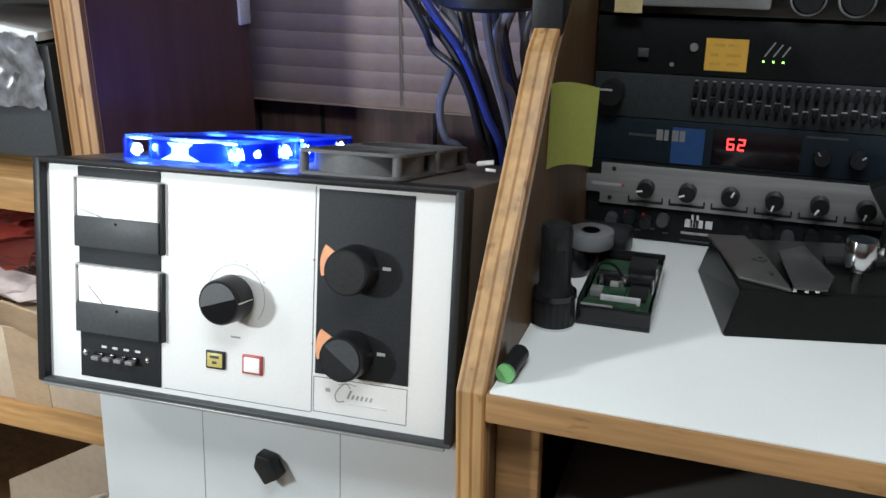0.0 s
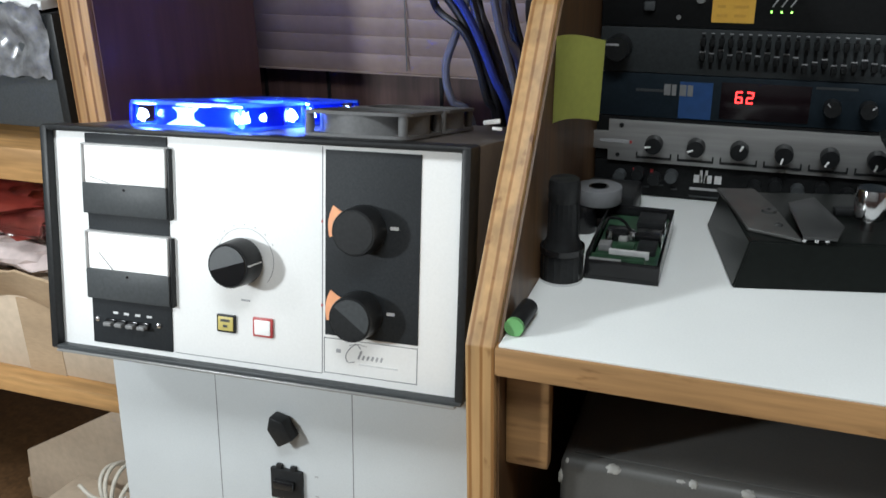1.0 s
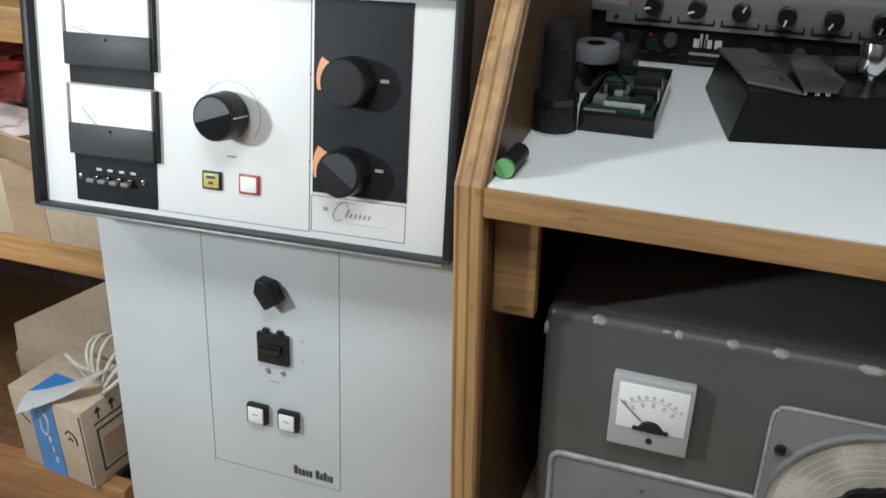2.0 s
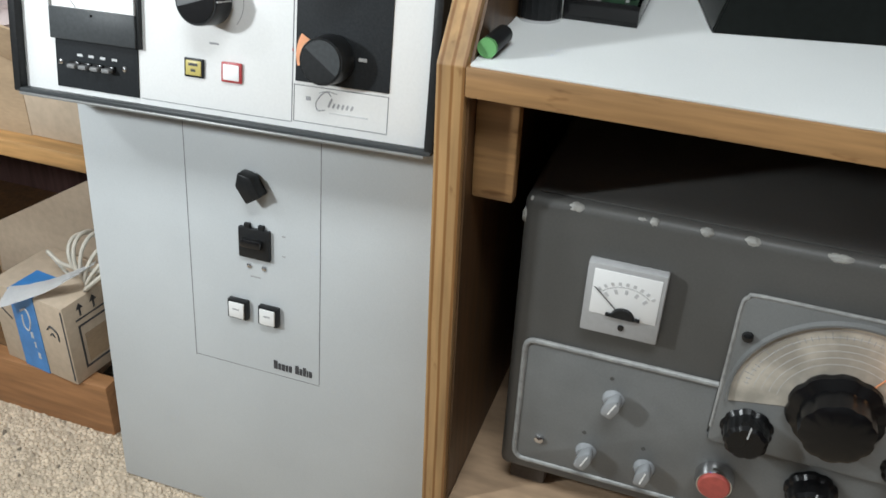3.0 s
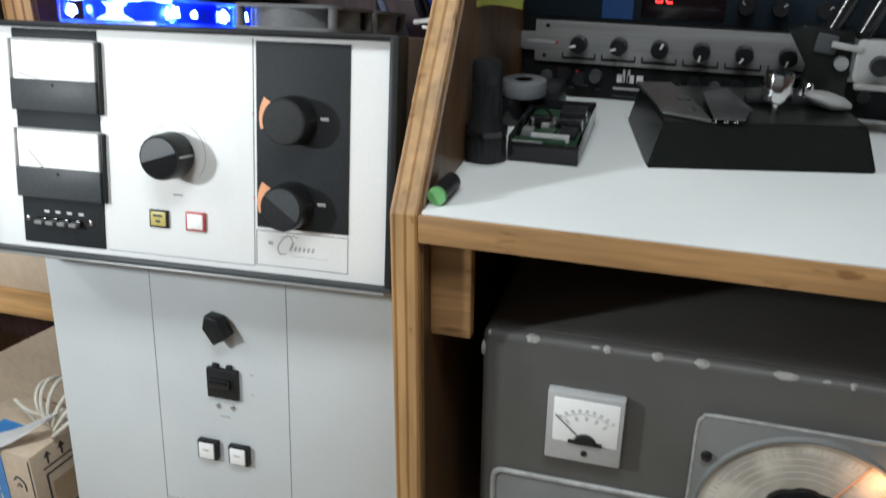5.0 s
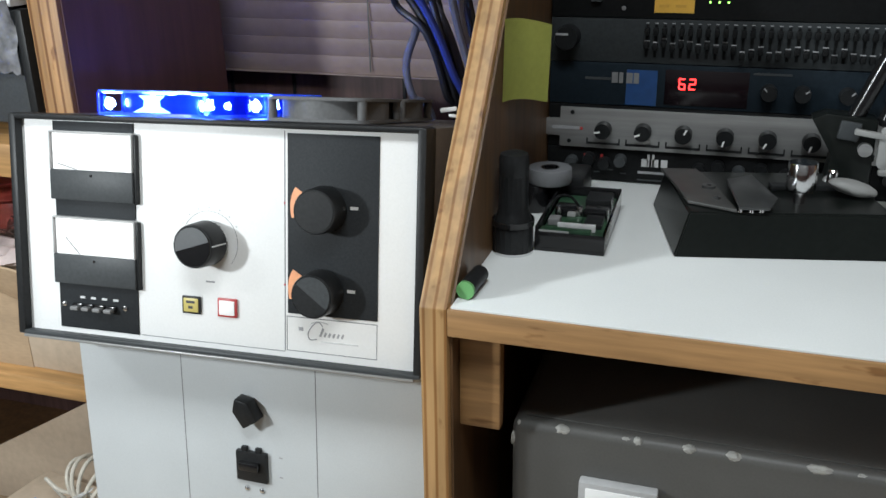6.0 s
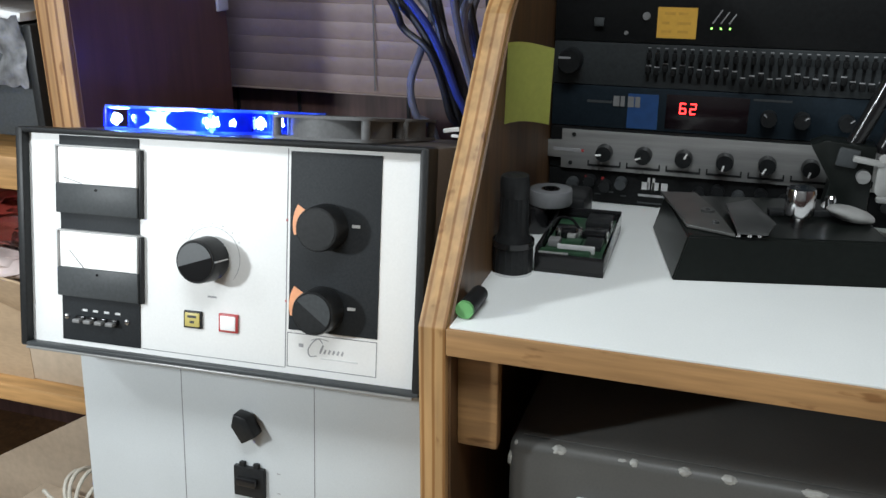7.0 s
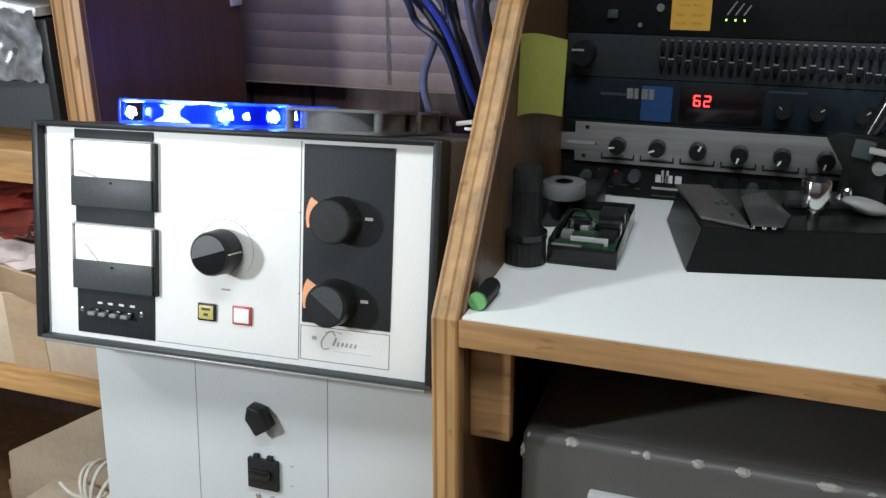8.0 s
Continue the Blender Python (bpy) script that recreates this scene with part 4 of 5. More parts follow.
eq = rack("graphic_equalizer", 0.8285, 0.8715, RACK_SLATE, "slate grey graphic equalizer with rows of sliders", "rack unit")
rnd = random.Random(7)
for i in range(40):
    x = 0.0985 + 0.0081 * i
    part("slot", rk(x - 0.0013, x + 0.0013, 0.835, 0.866, 0, 0.0004), RACK_BLACK, eq)
    part("mark", rk(x - 0.0016, x + 0.0016, 0.8672, 0.868, 0, 0.0004), PRINT_GREY, eq)
    z = (0.8415 if i < 11 else 0.8355) + rnd.uniform(0, 0.007)
    part("slider", rk(x - 0.0025, x + 0.0025, z, z + 0.006, 0, 0.009, 0.0008), RACK_BLACK, eq, "black slider cap")
    part("slider_line", rk(x - 0.0025, x + 0.0025, z + 0.0063, z + 0.0073, 0, 0.0008), PRINT_GREY, eq)
    part("slider_top", rk(x - 0.0022, x + 0.0022, 0.8565, 0.8635, 0, 0.006, 0.0006), RACK_BLACK, eq)
kb = round_knob(RK @ at(0.022, 0.853, 0), 0.012, 0.018, BLACK_KNOB, eq, "black knob", 24)
part("print_bar", rk(0.012, 0.024, 0.856, 0.858, 0.0182, 0.0186), PRINT_GREY, kb)

pw = rack("power_conditioner", 0.8715, 0.9235, RACK_BLACK, "black rack unit with an orange label and green lamps", "rack unit")
st = part("paper_label", rk(0.1035, 0.1405, 0.8775, 0.9065, 0, 0.0006), STICKER, pw, "orange paper label with printed lines")
for z, x0, x1 in ((0.8995, 0.11, 0.12), (0.8995, 0.123, 0.132), (0.8905, 0.108, 0.115), (0.8905, 0.122, 0.135), (0.8825, 0.108, 0.117), (0.8825, 0.123, 0.133)):
    part("print_bar", rk(x0, x1, z, z + 0.0025, 0.0006, 0.0008), LABEL_PRINT, st)
for i in range(3):
    part("led", rk(0.1537 + 0.0084 * i, 0.1552 + 0.0084 * i, 0.8872, 0.8888, 0, 0.0012), GREEN_LED, pw, "lit green lamp")
    part("stroke", box(-0.0006, 0.0006, 0, 0.015 - 0.002 * i, 0, 0.0004, 0, RK @ at(0.155 + 0.0075 * i, 0.8925, 0) @ pose(0, 0, 0, 0, 0, -32)), PRINT_GREY, pw)
part("rocker_switch", rk(0.043, 0.053, 0.887, 0.895, 0, 0.005, 0.001), DARK_GREY, pw, "rocker switch")
part("screw", lathe([(0, 0), (0.004, 0), (0.0035, 0.002), (0, 0.002)], 16, RK @ at(0.093, 0.8975, 0)), MID_GREY, pw)
part("screw", lathe([(0, 0), (0.0022, 0), (0.002, 0.001), (0, 0.001)], 12, RK @ at(0.0745, 0.881, 0)), MID_GREY, pw)

tx = rack("transceiver", 0.926, 1.04, BLACK_GLOSS, "black desktop transceiver with silver ringed knobs", "radio")
part("display_cover", rk(0.02, 0.155, 0.934, 1.0, 0, 0.012, 0.002), MID_GREY, tx, "scratched grey display cover")
part("tape_scrap", rk(0.02, 0.045, 0.9275, 0.945, 0.012, 0.013), surface("masking_tape", (0.5, 0.4, 0.2), 0.7), tx, "yellowed tape scrap")
for x in (0.185, 0.224):
    q = round_knob(RK @ at(x, 0.944, 0), 0.0125, 0.012, BLACK_KNOB, tx, "black knob with a bright ring", 30)
    part("ring", lathe([(0.0135, 0), (0.0155, 0), (0.015, 0.003), (0.0135, 0.003), (0.0135, 0)], 40, RK @ at(x, 0.944, 0)), MID_GREY, q)
part("corner_plate", rk(0.262, 0.33, 0.93, 1.02, 0, 0.006, 0.001), DARK_GREY, tx)

# ---- small things on the desk ----
DZ = 0.7057
sn = thing("sticky_note", "yellow-green sticky note on the plywood side panel", "note", at(0, 0, 0))
bm = bmesh.new()
tl, tr, bl, br = (Vector(p) for p in ((0.0034, 0.152, 0.8915), (0.0335, 0.194, 0.8818), (0.0034, 0.146, 0.8255), (0.0302, 0.199, 0.8152)))
cols = []
for j in range(11):
    row = []
    for i in range(11):
        a, b = i / 10, j / 10
        p = tl.lerp(tr, a).lerp(bl.lerp(br, a), b)
        row.append(bm.verts.new(p + Vector((-0.006, 0.002, 0)) * math.sin(math.pi * a) * (1 - 0.3 * b) + Vector((0, 0, 0.003)) * math.sin(math.pi * a * 0.9)))
    cols.append(row)
for j in range(10):
    for i in range(10):
        bm.faces.new((cols[j][i], cols[j][i + 1], cols[j + 1][i + 1], cols[j + 1][i]))
bmesh.ops.solidify(bm, geom=bm.faces[:], thickness=0.0004)
part("sheet", finish(bm), NOTE_YELLOW, sn)

mk = thing("marker_pen", "capped marker pen with a green end lying on the desk", "pen", at(0.009, 0.011, DZ + 0.0071) @ pose(0, 0, 0, 0, 0, -3))
part("cap", lathe([(0, 0), (0.0064, 0), (0.007, 0.001), (0.007, 0.004), (0, 0.004)], 32, pose(0, 0.009, 0, 90)), GREEN_CAP, mk, "green plastic end")
part("barrel", lathe([(0, 0), (0.0068, 0), (0.0069, 0.031), (0, 0.031)], 32, pose(0, 0.04, 0, 90)), BLACK_SATIN, mk, "dark barrel")

fl = thing("flashlight", "black ribbed flashlight standing on the desk", "flashlight", at(0.0195, 0.123, DZ))
part("body", lathe([(0, 0), (0.0165, 0), (0.0168, 0.002), (0.0166, 0.026), (0.0148, 0.031), (0.0125, 0.036), (0.0122, 0.062), (0.0118, 0.066)], 40, None, 20, 0.04), BLACK_KNOB, fl, "black ribbed barrel")
part("tail_cap", lathe([(0, 0.066), (0.0118, 0.066), (0.0124, 0.068), (0.0124, 0.08), (0.0112, 0.084), (0.007, 0.0855), (0, 0.086)], 40, None, 16, 0.05), BLACK_SATIN, fl, "dark ribbed tail cap")
part("head_ring", lathe([(0.0166, 0.024), (0.0176, 0.024), (0.0176, 0.029), (0.0166, 0.029), (0.0166, 0.024)], 40), BLACK_GLOSS, fl)
part("lens_ring", lathe([(0.0165, 0.0), (0.0173, 0.0), (0.0173, 0.0022), (0.0165, 0.0022), (0.0165, 0.0)], 40), CHROME, fl, "bright lens ring")

pc = thing("circuit_board_tray", "green circuit board in an open plastic tray on the desk", "electronics", at(0.0365, 0.1285, DZ) @ pose(0, 0, 0, 0, 0, 1))
part("tray", join(box(0, 0.0585, 0, 0.122, 0, 0.003), box(0, 0.0585, 0, 0.0025, 0.003, 0.0165, 0.0006), box(0, 0.0585, 0.1195, 0.122, 0.003, 0.021, 0.0006), box(0, 0.0025, 0.0025, 0.1195, 0.003, 0.021, 0.0006)), BLACK_GLOSS, pc, "black open tray")
part("side_wall", box(0.0562, 0.0585, 0.0026, 0.1194, 0.003, 0.019, 0.0005), clear("clear_side", (0.9, 0.93, 0.92), 0.06, 1.45), pc, "clear plastic side wall")
bd = part("circuit_board", box(0.004, 0.055, 0.004, 0.116, 0.011, 0.013), GREEN_PCB, pc, "green printed circuit board")
part("connector", box(0.004, 0.046, 0.0045, 0.0115, 0.013, 0.0185, 0.0008), GREEN_PCB, bd)
part("pin_strip", box(0.016, 0.048, 0.0185, 0.0208, 0.013, 0.0195, 0.0003), PRINT_LIGHT, bd)
part("pin_strip", box(0.003, 0.028, 0.0028, 0.0042, 0.0152, 0.0175, 0.0003), CARD_GREY, bd)
for x0, x1, y0, y1, h, m in ((0.006, 0.016, 0.028, 0.04, 0.006, MID_GREY), (0.02, 0.034, 0.03, 0.046, 0.004, GREEN_PCB), (0.037, 0.052, 0.026, 0.05, 0.005, BLACK_SATIN), (0.008, 0.026, 0.052, 0.07, 0.008, BLACK_GLOSS),
                             (0.032, 0.054, 0.056, 0.078, 0.0055, BLACK_GLOSS), (0.03, 0.053, 0.084, 0.112, 0.007, BLACK_SATIN), (0.02, 0.027, 0.044, 0.05, 0.007, CARD_GREY)):
    part("chip", box(x0, x1, y0, y1, 0.013, 0.013 + h, 0.0007), m, bd)
for x, y, q in ((0.03, 0.05, 0.0032), (0.0545, 0.048, 0.0016), (0.0545, 0.076, 0.0016), (0.012, 0.046, 0.0025)):
    part("capacitor", lathe([(0, 0), (q, 0), (q, 0.011), (q * 0.9, 0.012), (0, 0.0122)], 18, at(x, y, 0.013)), CHROME, bd)
part("wire", tube([(0.03, 0.05, 0.024), (0.02, 0.064, 0.028), (0.008, 0.07, 0.026), (0.004, 0.06, 0.02)], 0.0012, 8, 6), BLACK_GLOSS, bd)

br = thing("power_brick", "small black power brick behind the tray", "power supply", at(0.006, 0.262, DZ))
part("body", box(0, 0.05, 0, 0.05, 0, 0.026, 0.004), BLACK_SATIN, br)
jr = thing("plastic_jar", "short dark plastic jar beside the circuit board tray", "jar", at(0.0145, 0.232, DZ))
part("body", lathe([(0, 0), (0.012, 0), (0.013, 0.002), (0.013, 0.024), (0.012, 0.026), (0, 0.026)], 32), BLACK_GLOSS, jr)
tp = thing("tape_roll", "grey roll of tape lying on a small jar", "tape", at(0.0265, 0.24, DZ + 0.0265))
part("roll", lathe([(0.009, 0), (0.020, 0), (0.0205, 0.001), (0.0205, 0.013), (0.020, 0.014), (0.009, 0.014), (0.009, 0)], 40), TAPE_GREY, tp)
part("core", lathe([(0.0075, 0.0005), (0.0088, 0.0005), (0.0088, 0.0142), (0.0075, 0.0142), (0.0075, 0.0005)], 32), CHROME, tp)

ky = thing("keyer_base", "heavy black sloped box with grey plates and chrome post", "morse key", at(0.1492, 0.1428, DZ) @ pose(0, 0, 0, 0, 0, 12.3))
bm = bmesh.new()
lo = [bm.verts.new(p) for p in ((0, 0, 0), (0.182, 0, 0), (0.182, 0.135, 0), (0, 0.135, 0))]
hi = [bm.verts.new(p) for p in ((0.012, 0.010, 0.036), (0.172, 0.010, 0.036), (0.172, 0.128, 0.036), (0.008, 0.128, 0.036))]
bm.faces.new(lo)
bm.faces.new(hi)
for i in range(4):
    bm.faces.new((lo[i], lo[(i + 1) % 4], hi[(i + 1) % 4], hi[i]))
bmesh.ops.recalc_face_normals(bm, faces=bm.faces)
bmesh.ops.bevel(bm, geom=bm.edges[:], offset=0.0015, segments=2, affect="EDGES")
part("base", finish(bm), KEY_BLACK, ky, "black sloped base")
part("paddle_plate", prism([(0.004, 0.127), (0.036, 0.1265), (0.0445, 0.078), (0.049, 0.008), (0.0135, 0.03), (0.0096, 0.078)], "z", 0.0365, 0.0395, 0.0008), SMOKE_PLATE, ky, "grey angular plate")
part("paddle_plate", prism([(0.055, 0.084), (0.080, 0.1), (0.086, 0.03), (0.074, 0.004), (0.05, 0.006)], "z", 0.0398, 0.0425, 0.0008), STEEL_GREY, ky, "dark angular plate")
for x, y, q in ((0.037, 0.068, 0.0062), (0.038, 0.036, 0.003)):
    part("disc", lathe([(q * 0.35, 0.0395), (q, 0.0395), (q * 0.95, 0.0415), (q * 0.35, 0.0415), (q * 0.35, 0.0395)], 24, at(x, y, 0)), STEEL_GREY, ky)
for x, y in ((0.052, 0.004), (0.061, 0.0035), (0.069, 0.004)):
    part("stud", lathe([(0, 0.0362), (0.0022, 0.0362), (0.002, 0.0395), (0, 0.0398)], 12, at(x, y + 0.008, 0)), CHROME, ky)
part("chrome_post", lathe([(0, 0.0362), (0.0045, 0.0362), (0.0045, 0.0465), (0.0112, 0.047), (0.0118, 0.0485), (0.0118, 0.0695), (0.011, 0.071), (0, 0.071)], 40, at(0.1055, 0.0395, 0), 30, 0.02), CHROME, ky, "chrome knurled post")
part("screw_post", lathe([(0, 0.0362), (0.0045, 0.0362), (0.0045, 0.05), (0.003, 0.052), (0, 0.052)], 20, at(0.145, 0.085, 0)), CHROME, ky)
part("finger_piece", lump(0.021, 0.011, 0.0065, 0.03, 3, at(0.153, 0.056, 0.0445) @ pose(0, 0, 0, 0, 14, 0)), CARD_GREY, ky, "grey oval finger piece")
part("arm", box(0.09, 0.165, 0.07, 0.08, 0.0362, 0.042, 0.001), BLACK_SATIN, ky)

bo = thing("boom_arm", "black folding microphone boom arm standing behind the keyer", "boom arm", at(0.272, 0.292, DZ))
part("clamp_base", prism([(-0.006, 0.0), (0.034, 0.0), (0.034, 0.092), (-0.008, 0.0955), (-0.02, 0.09), (0.0, 0.058), (-0.004, 0.03)], "y", -0.012, 0.014, 0.0015), KEY_BLACK, bo, "black clamp block")
part("pad", box(-0.009, 0.009, -0.0165, -0.012, 0.074, 0.091, 0.002, pose(0, 0, 0, 0, 8, 0)), DARK_GREY, bo, "dark grey clamp pad")
for dx in (0.0, 0.026):
    part("tube", tube([(0.014 + dx, 0, 0.085), (0.05 + dx, -0.006, 0.185), (0.12 + dx, -0.02, 0.38)], 0.0075, 12), BLACK_GLOSS, bo, "black arm tube")
br_plate = part("bracket_plate", prism(rounded(0.036, 0.09, 0.05, 0.088, (0.006, 0.003, 0.003, 0.004)), "y", -0.02, -0.0165, 0.0008), CARD_GREY, bo, "grey metal bracket plate")
part("bracket_knob", lathe([(0, 0), (0.0085, 0), (0.008, 0.009), (0, 0.0095)], 28, pose(0.056, -0.02, 0.067, 90)), BLACK_KNOB, br_plate, "black clamp knob")
part("bracket_lip", box(0.038, 0.09, -0.026, -0.019, 0.046, 0.0505, 0.001), CARD_GREY, br_plate)
part("cable_tie", box(-0.013, 0.013, -0.022, -0.0165, -0.0026, 0.0026, 0.001, pose(0.028, 0, 0.081, 0, 8, 0)), CARD_GREY, bo, "white cable tie")
part("screw", lathe([(0, 0), (0.006, 0), (0.006, 0.006), (0, 0.006)], 20, pose(0.026, -0.012, 0.066, 90)), BRUSHED, bo)
part("screw", lump(0.005, 0.005, 0.005, 0.05, 4, at(0.0, -0.016, 0.036)), BRUSHED, bo, "small round metal screw head")

# ---- black shade above the cables ----
sh = thing("lamp_shade", "round black lamp shade on the slanted side panel", "lamp", at(-0.118, 0.40, 0.918))
part("shade", lathe([(0, 0.0), (0.045, 0.001), (0.056, 0.006), (0.058, 0.016), (0.052, 0.06), (0, 0.07)], 40), BLACK_SATIN, sh)
part("bracket", join(box(0.094, 0.12, -0.21, -0.17, -0.002, 0.06, 0.003), box(0.04, 0.1, -0.19, -0.02, 0.03, 0.045, 0.003)), BLACK_SATIN, sh, "black clamp on the panel")

# ---- cables behind the head ----


def cable(pts, r, material, label):
    t = thing("cable", label, "cable", at(*pts[-1]), "cables behind the amplifier")
    o = Vector(pts[-1])
    part("sheath", tube([Vector(p) - o for p in pts], r, 10, 10), material, t)


for i, (pts, r, mtl) in enumerate([
        ([(-0.31, 0.5, 1.0), (-0.25, 0.5, 0.915), (-0.20, 0.5, 0.865), (-0.165, 0.5, 0.8), (-0.145, 0.52, 0.7), (-0.14, 0.55, 0.45), (-0.16, 0.56, 0.0)], 0.0055, CABLE_BLACK),
        ([(-0.29, 0.52, 1.02), (-0.235, 0.52, 0.93), (-0.19, 0.52, 0.88), (-0.155, 0.52, 0.81), (-0.135, 0.54, 0.7), (-0.12, 0.57, 0.45), (-0.13, 0.57, 0.0)], 0.006, CABLE_GREY),
        ([(-0.21, 0.54, 1.02), (-0.195, 0.54, 0.92), (-0.175, 0.53, 0.84), (-0.16, 0.53, 0.76), (-0.15, 0.55, 0.66), (-0.15, 0.58, 0.4), (-0.15, 0.58, 0.0)], 0.0075, CABLE_BLACK),
        ([(-0.18, 0.56, 1.02), (-0.165, 0.56, 0.93), (-0.15, 0.55, 0.85), (-0.125, 0.55, 0.76), (-0.12, 0.56, 0.66), (-0.11, 0.58, 0.4), (-0.11, 0.58, 0.0)], 0.007, CABLE_BLACK),
        ([(-0.1, 0.55, 1.02), (-0.125, 0.55, 0.93), (-0.143, 0.54, 0.87), (-0.125, 0.53, 0.8), (-0.10, 0.54, 0.7), (-0.1, 0.58, 0.4), (-0.1, 0.58, 0.0)], 0.006, CABLE_GREY),
        ([(-0.12, 0.58, 1.02), (-0.13, 0.57, 0.93), (-0.12, 0.57, 0.84), (-0.10, 0.57, 0.76), (-0.095, 0.57, 0.66), (-0.09, 0.6, 0.4), (-0.09, 0.6, 0.0)], 0.0055, CABLE_GREY),
        ([(-0.185, 0.52, 0.88), (-0.20, 0.51, 0.83), (-0.212, 0.505, 0.79), (-0.205, 0.505, 0.75), (-0.18, 0.52, 0.70), (-0.17, 0.55, 0.4), (-0.18, 0.56, 0.0)], 0.005, CABLE_GREY),
        ([(-0.29, 0.48, 1.0), (-0.225, 0.48, 0.89), (-0.215, 0.49, 0.86), (-0.18, 0.49, 0.83), (-0.16, 0.5, 0.76), (-0.15, 0.52, 0.65), (-0.17, 0.53, 0.0)], 0.0045, CABLE_BLACK),
        ([(-0.30, 0.51, 1.0), (-0.24, 0.51, 0.905), (-0.195, 0.51, 0.86), (-0.16, 0.51, 0.79), (-0.14, 0.53, 0.7), (-0.13, 0.56, 0.45), (-0.15, 0.56, 0.0)], 0.0045, CABLE_BLACK),
        ([(-0.2, 0.5, 1.0), (-0.19, 0.5, 0.93), (-0.17, 0.5, 0.85), (-0.15, 0.51, 0.77), (-0.135, 0.53, 0.7), (-0.13, 0.55, 0.4), (-0.14, 0.55, 0.0)], 0.005, CABLE_BLACK),
        ([(-0.12, 0.52, 1.0), (-0.14, 0.52, 0.92), (-0.13, 0.52, 0.85), (-0.11, 0.52, 0.78), (-0.105, 0.53, 0.7), (-0.1, 0.55, 0.4), (-0.12, 0.55, 0.0)], 0.004, CABLE_BLACK),
        ([(-0.09, 0.5, 0.97), (-0.12, 0.5, 0.915), (-0.14, 0.5, 0.88), (-0.135, 0.5, 0.83), (-0.115, 0.51, 0.76), (-0.11, 0.54, 0.4), (-0.12, 0.55, 0.0)], 0.0055, CABLE_PALE),
        ([(-0.155, 0.48, 1.0), (-0.15, 0.48, 0.92), (-0.14, 0.485, 0.85), (-0.12, 0.49, 0.77), (-0.115, 0.5, 0.7), (-0.11, 0.53, 0.4), (-0.12, 0.54, 0.0)], 0.005, CABLE_GREY),
        ([(-0.07, 0.53, 1.0), (-0.10, 0.53, 0.92), (-0.115, 0.53, 0.86), (-0.10, 0.53, 0.78), (-0.09, 0.54, 0.7), (-0.09, 0.56, 0.4), (-0.1, 0.56, 0.0)], 0.005, CABLE_GREY),
        ([(-0.26, 0.47, 1.0), (-0.215, 0.47, 0.915), (-0.175, 0.475, 0.86), (-0.145, 0.48, 0.79), (-0.125, 0.5, 0.7), (-0.13, 0.53, 0.4), (-0.15, 0.53, 0.0)], 0.005, CABLE_BLUE),
        ([(-0.05, 0.6, 1.0), (-0.09, 0.6, 0.9), (-0.11, 0.6, 0.85), (-0.14, 0.6, 0.8), (-0.16, 0.6, 0.7), (-0.17, 0.61, 0.4), (-0.19, 0.61, 0.0)], 0.004, CABLE_BLACK)]):
    cable(pts, r, mtl, ("black cable" if mtl is CABLE_BLACK else "blue cable" if mtl is CABLE_BLUE else "grey cable") + " hanging behind the amplifier head")
tg = thing("paper_tag", "pale paper tag hanging among the cables", "tag", at(-0.105, 0.545, 0.895))
part("tag", crumple(0.045, 0.05, 8, 8, 0.003, 4.0, pose(-0.012, 0, -0.01, 90), 0.0008, 20), PAPER, tg)
ti = thing("cable_tie", "pale cable tie round two hanging cables", "cable tie", at(-0.226, 0.505, 0.905))
part("loop", lathe([(0.013, 0), (0.0145, 0), (0.0145, 0.0035), (0.013, 0.0035), (0.013, 0)], 24, pose(0, 0, 0, 50, 0, 20), sweep=6.28), CABLE_GREY, ti)
cp = thing("plastic_clip", "small white plastic clip on the back of the amplifier", "clip", at(-0.092, 0.3, 0.7795))
part("tab", box(-0.008, 0.009, -0.003, 0.003, 0.0, 0.004, 0.001, pose(0, 0, 0, 0, -8, 10)), PAPER, cp)
part("leg", box(0.0, 0.01, -0.012, -0.009, -0.003, 0.0, 0.0008, pose(0, 0, 0, 0, 8, 20)), PAPER, cp)

# ---- window blind on the north wall ----
bl = thing("window_blind", "closed horizontal blind with pinkish beige slats", "blind", at(-0.25, 0.742, 0.7375))
first = None
for k in range(14):
    z = 0.0272 * k + 0.0039
    if first is None:
        first = part("slat", box(-0.42, 0.25, -0.0006, 0.0006, -0.0141, 0.0141, 0.0003, pose(0, 0, 0, 9)), SLAT, bl, "beige slat")
        first.location.z = z
    else:
        o = first.copy()
        scene.collection.objects.link(o)
        o.location.z = z
for x in (-0.39, -0.107, 0.16):
    part("ladder_cord", tube([(x, -0.0065, -0.004), (x, -0.0065, 0.2), (x, -0.0065, 0.4)], 0.0012, 6, 3), MID_GREY, bl)
part("bottom_rail", box(-0.42, 0.25, -0.005, 0.004, -0.0125, -0.0102, 0.001), SLAT, bl)
for gx in (-0.62, -0.505, -0.312, -0.1, 0.1):
    built("trim", box(gx - 0.0025, gx + 0.0025, 0.7615, 0.7652, 0.0, 0.734), BLACK_SATIN, "dark groove between wall panels", "trim")
pl = thing("wall_plate", "small pale plate on the maroon bookcase side", "plate", at(-0.5503, 0.62, 0.882))
part("plate", box(0.0, 0.005, -0.015, 0.014, -0.022, 0.022, 0.002), PLASTER, pl)

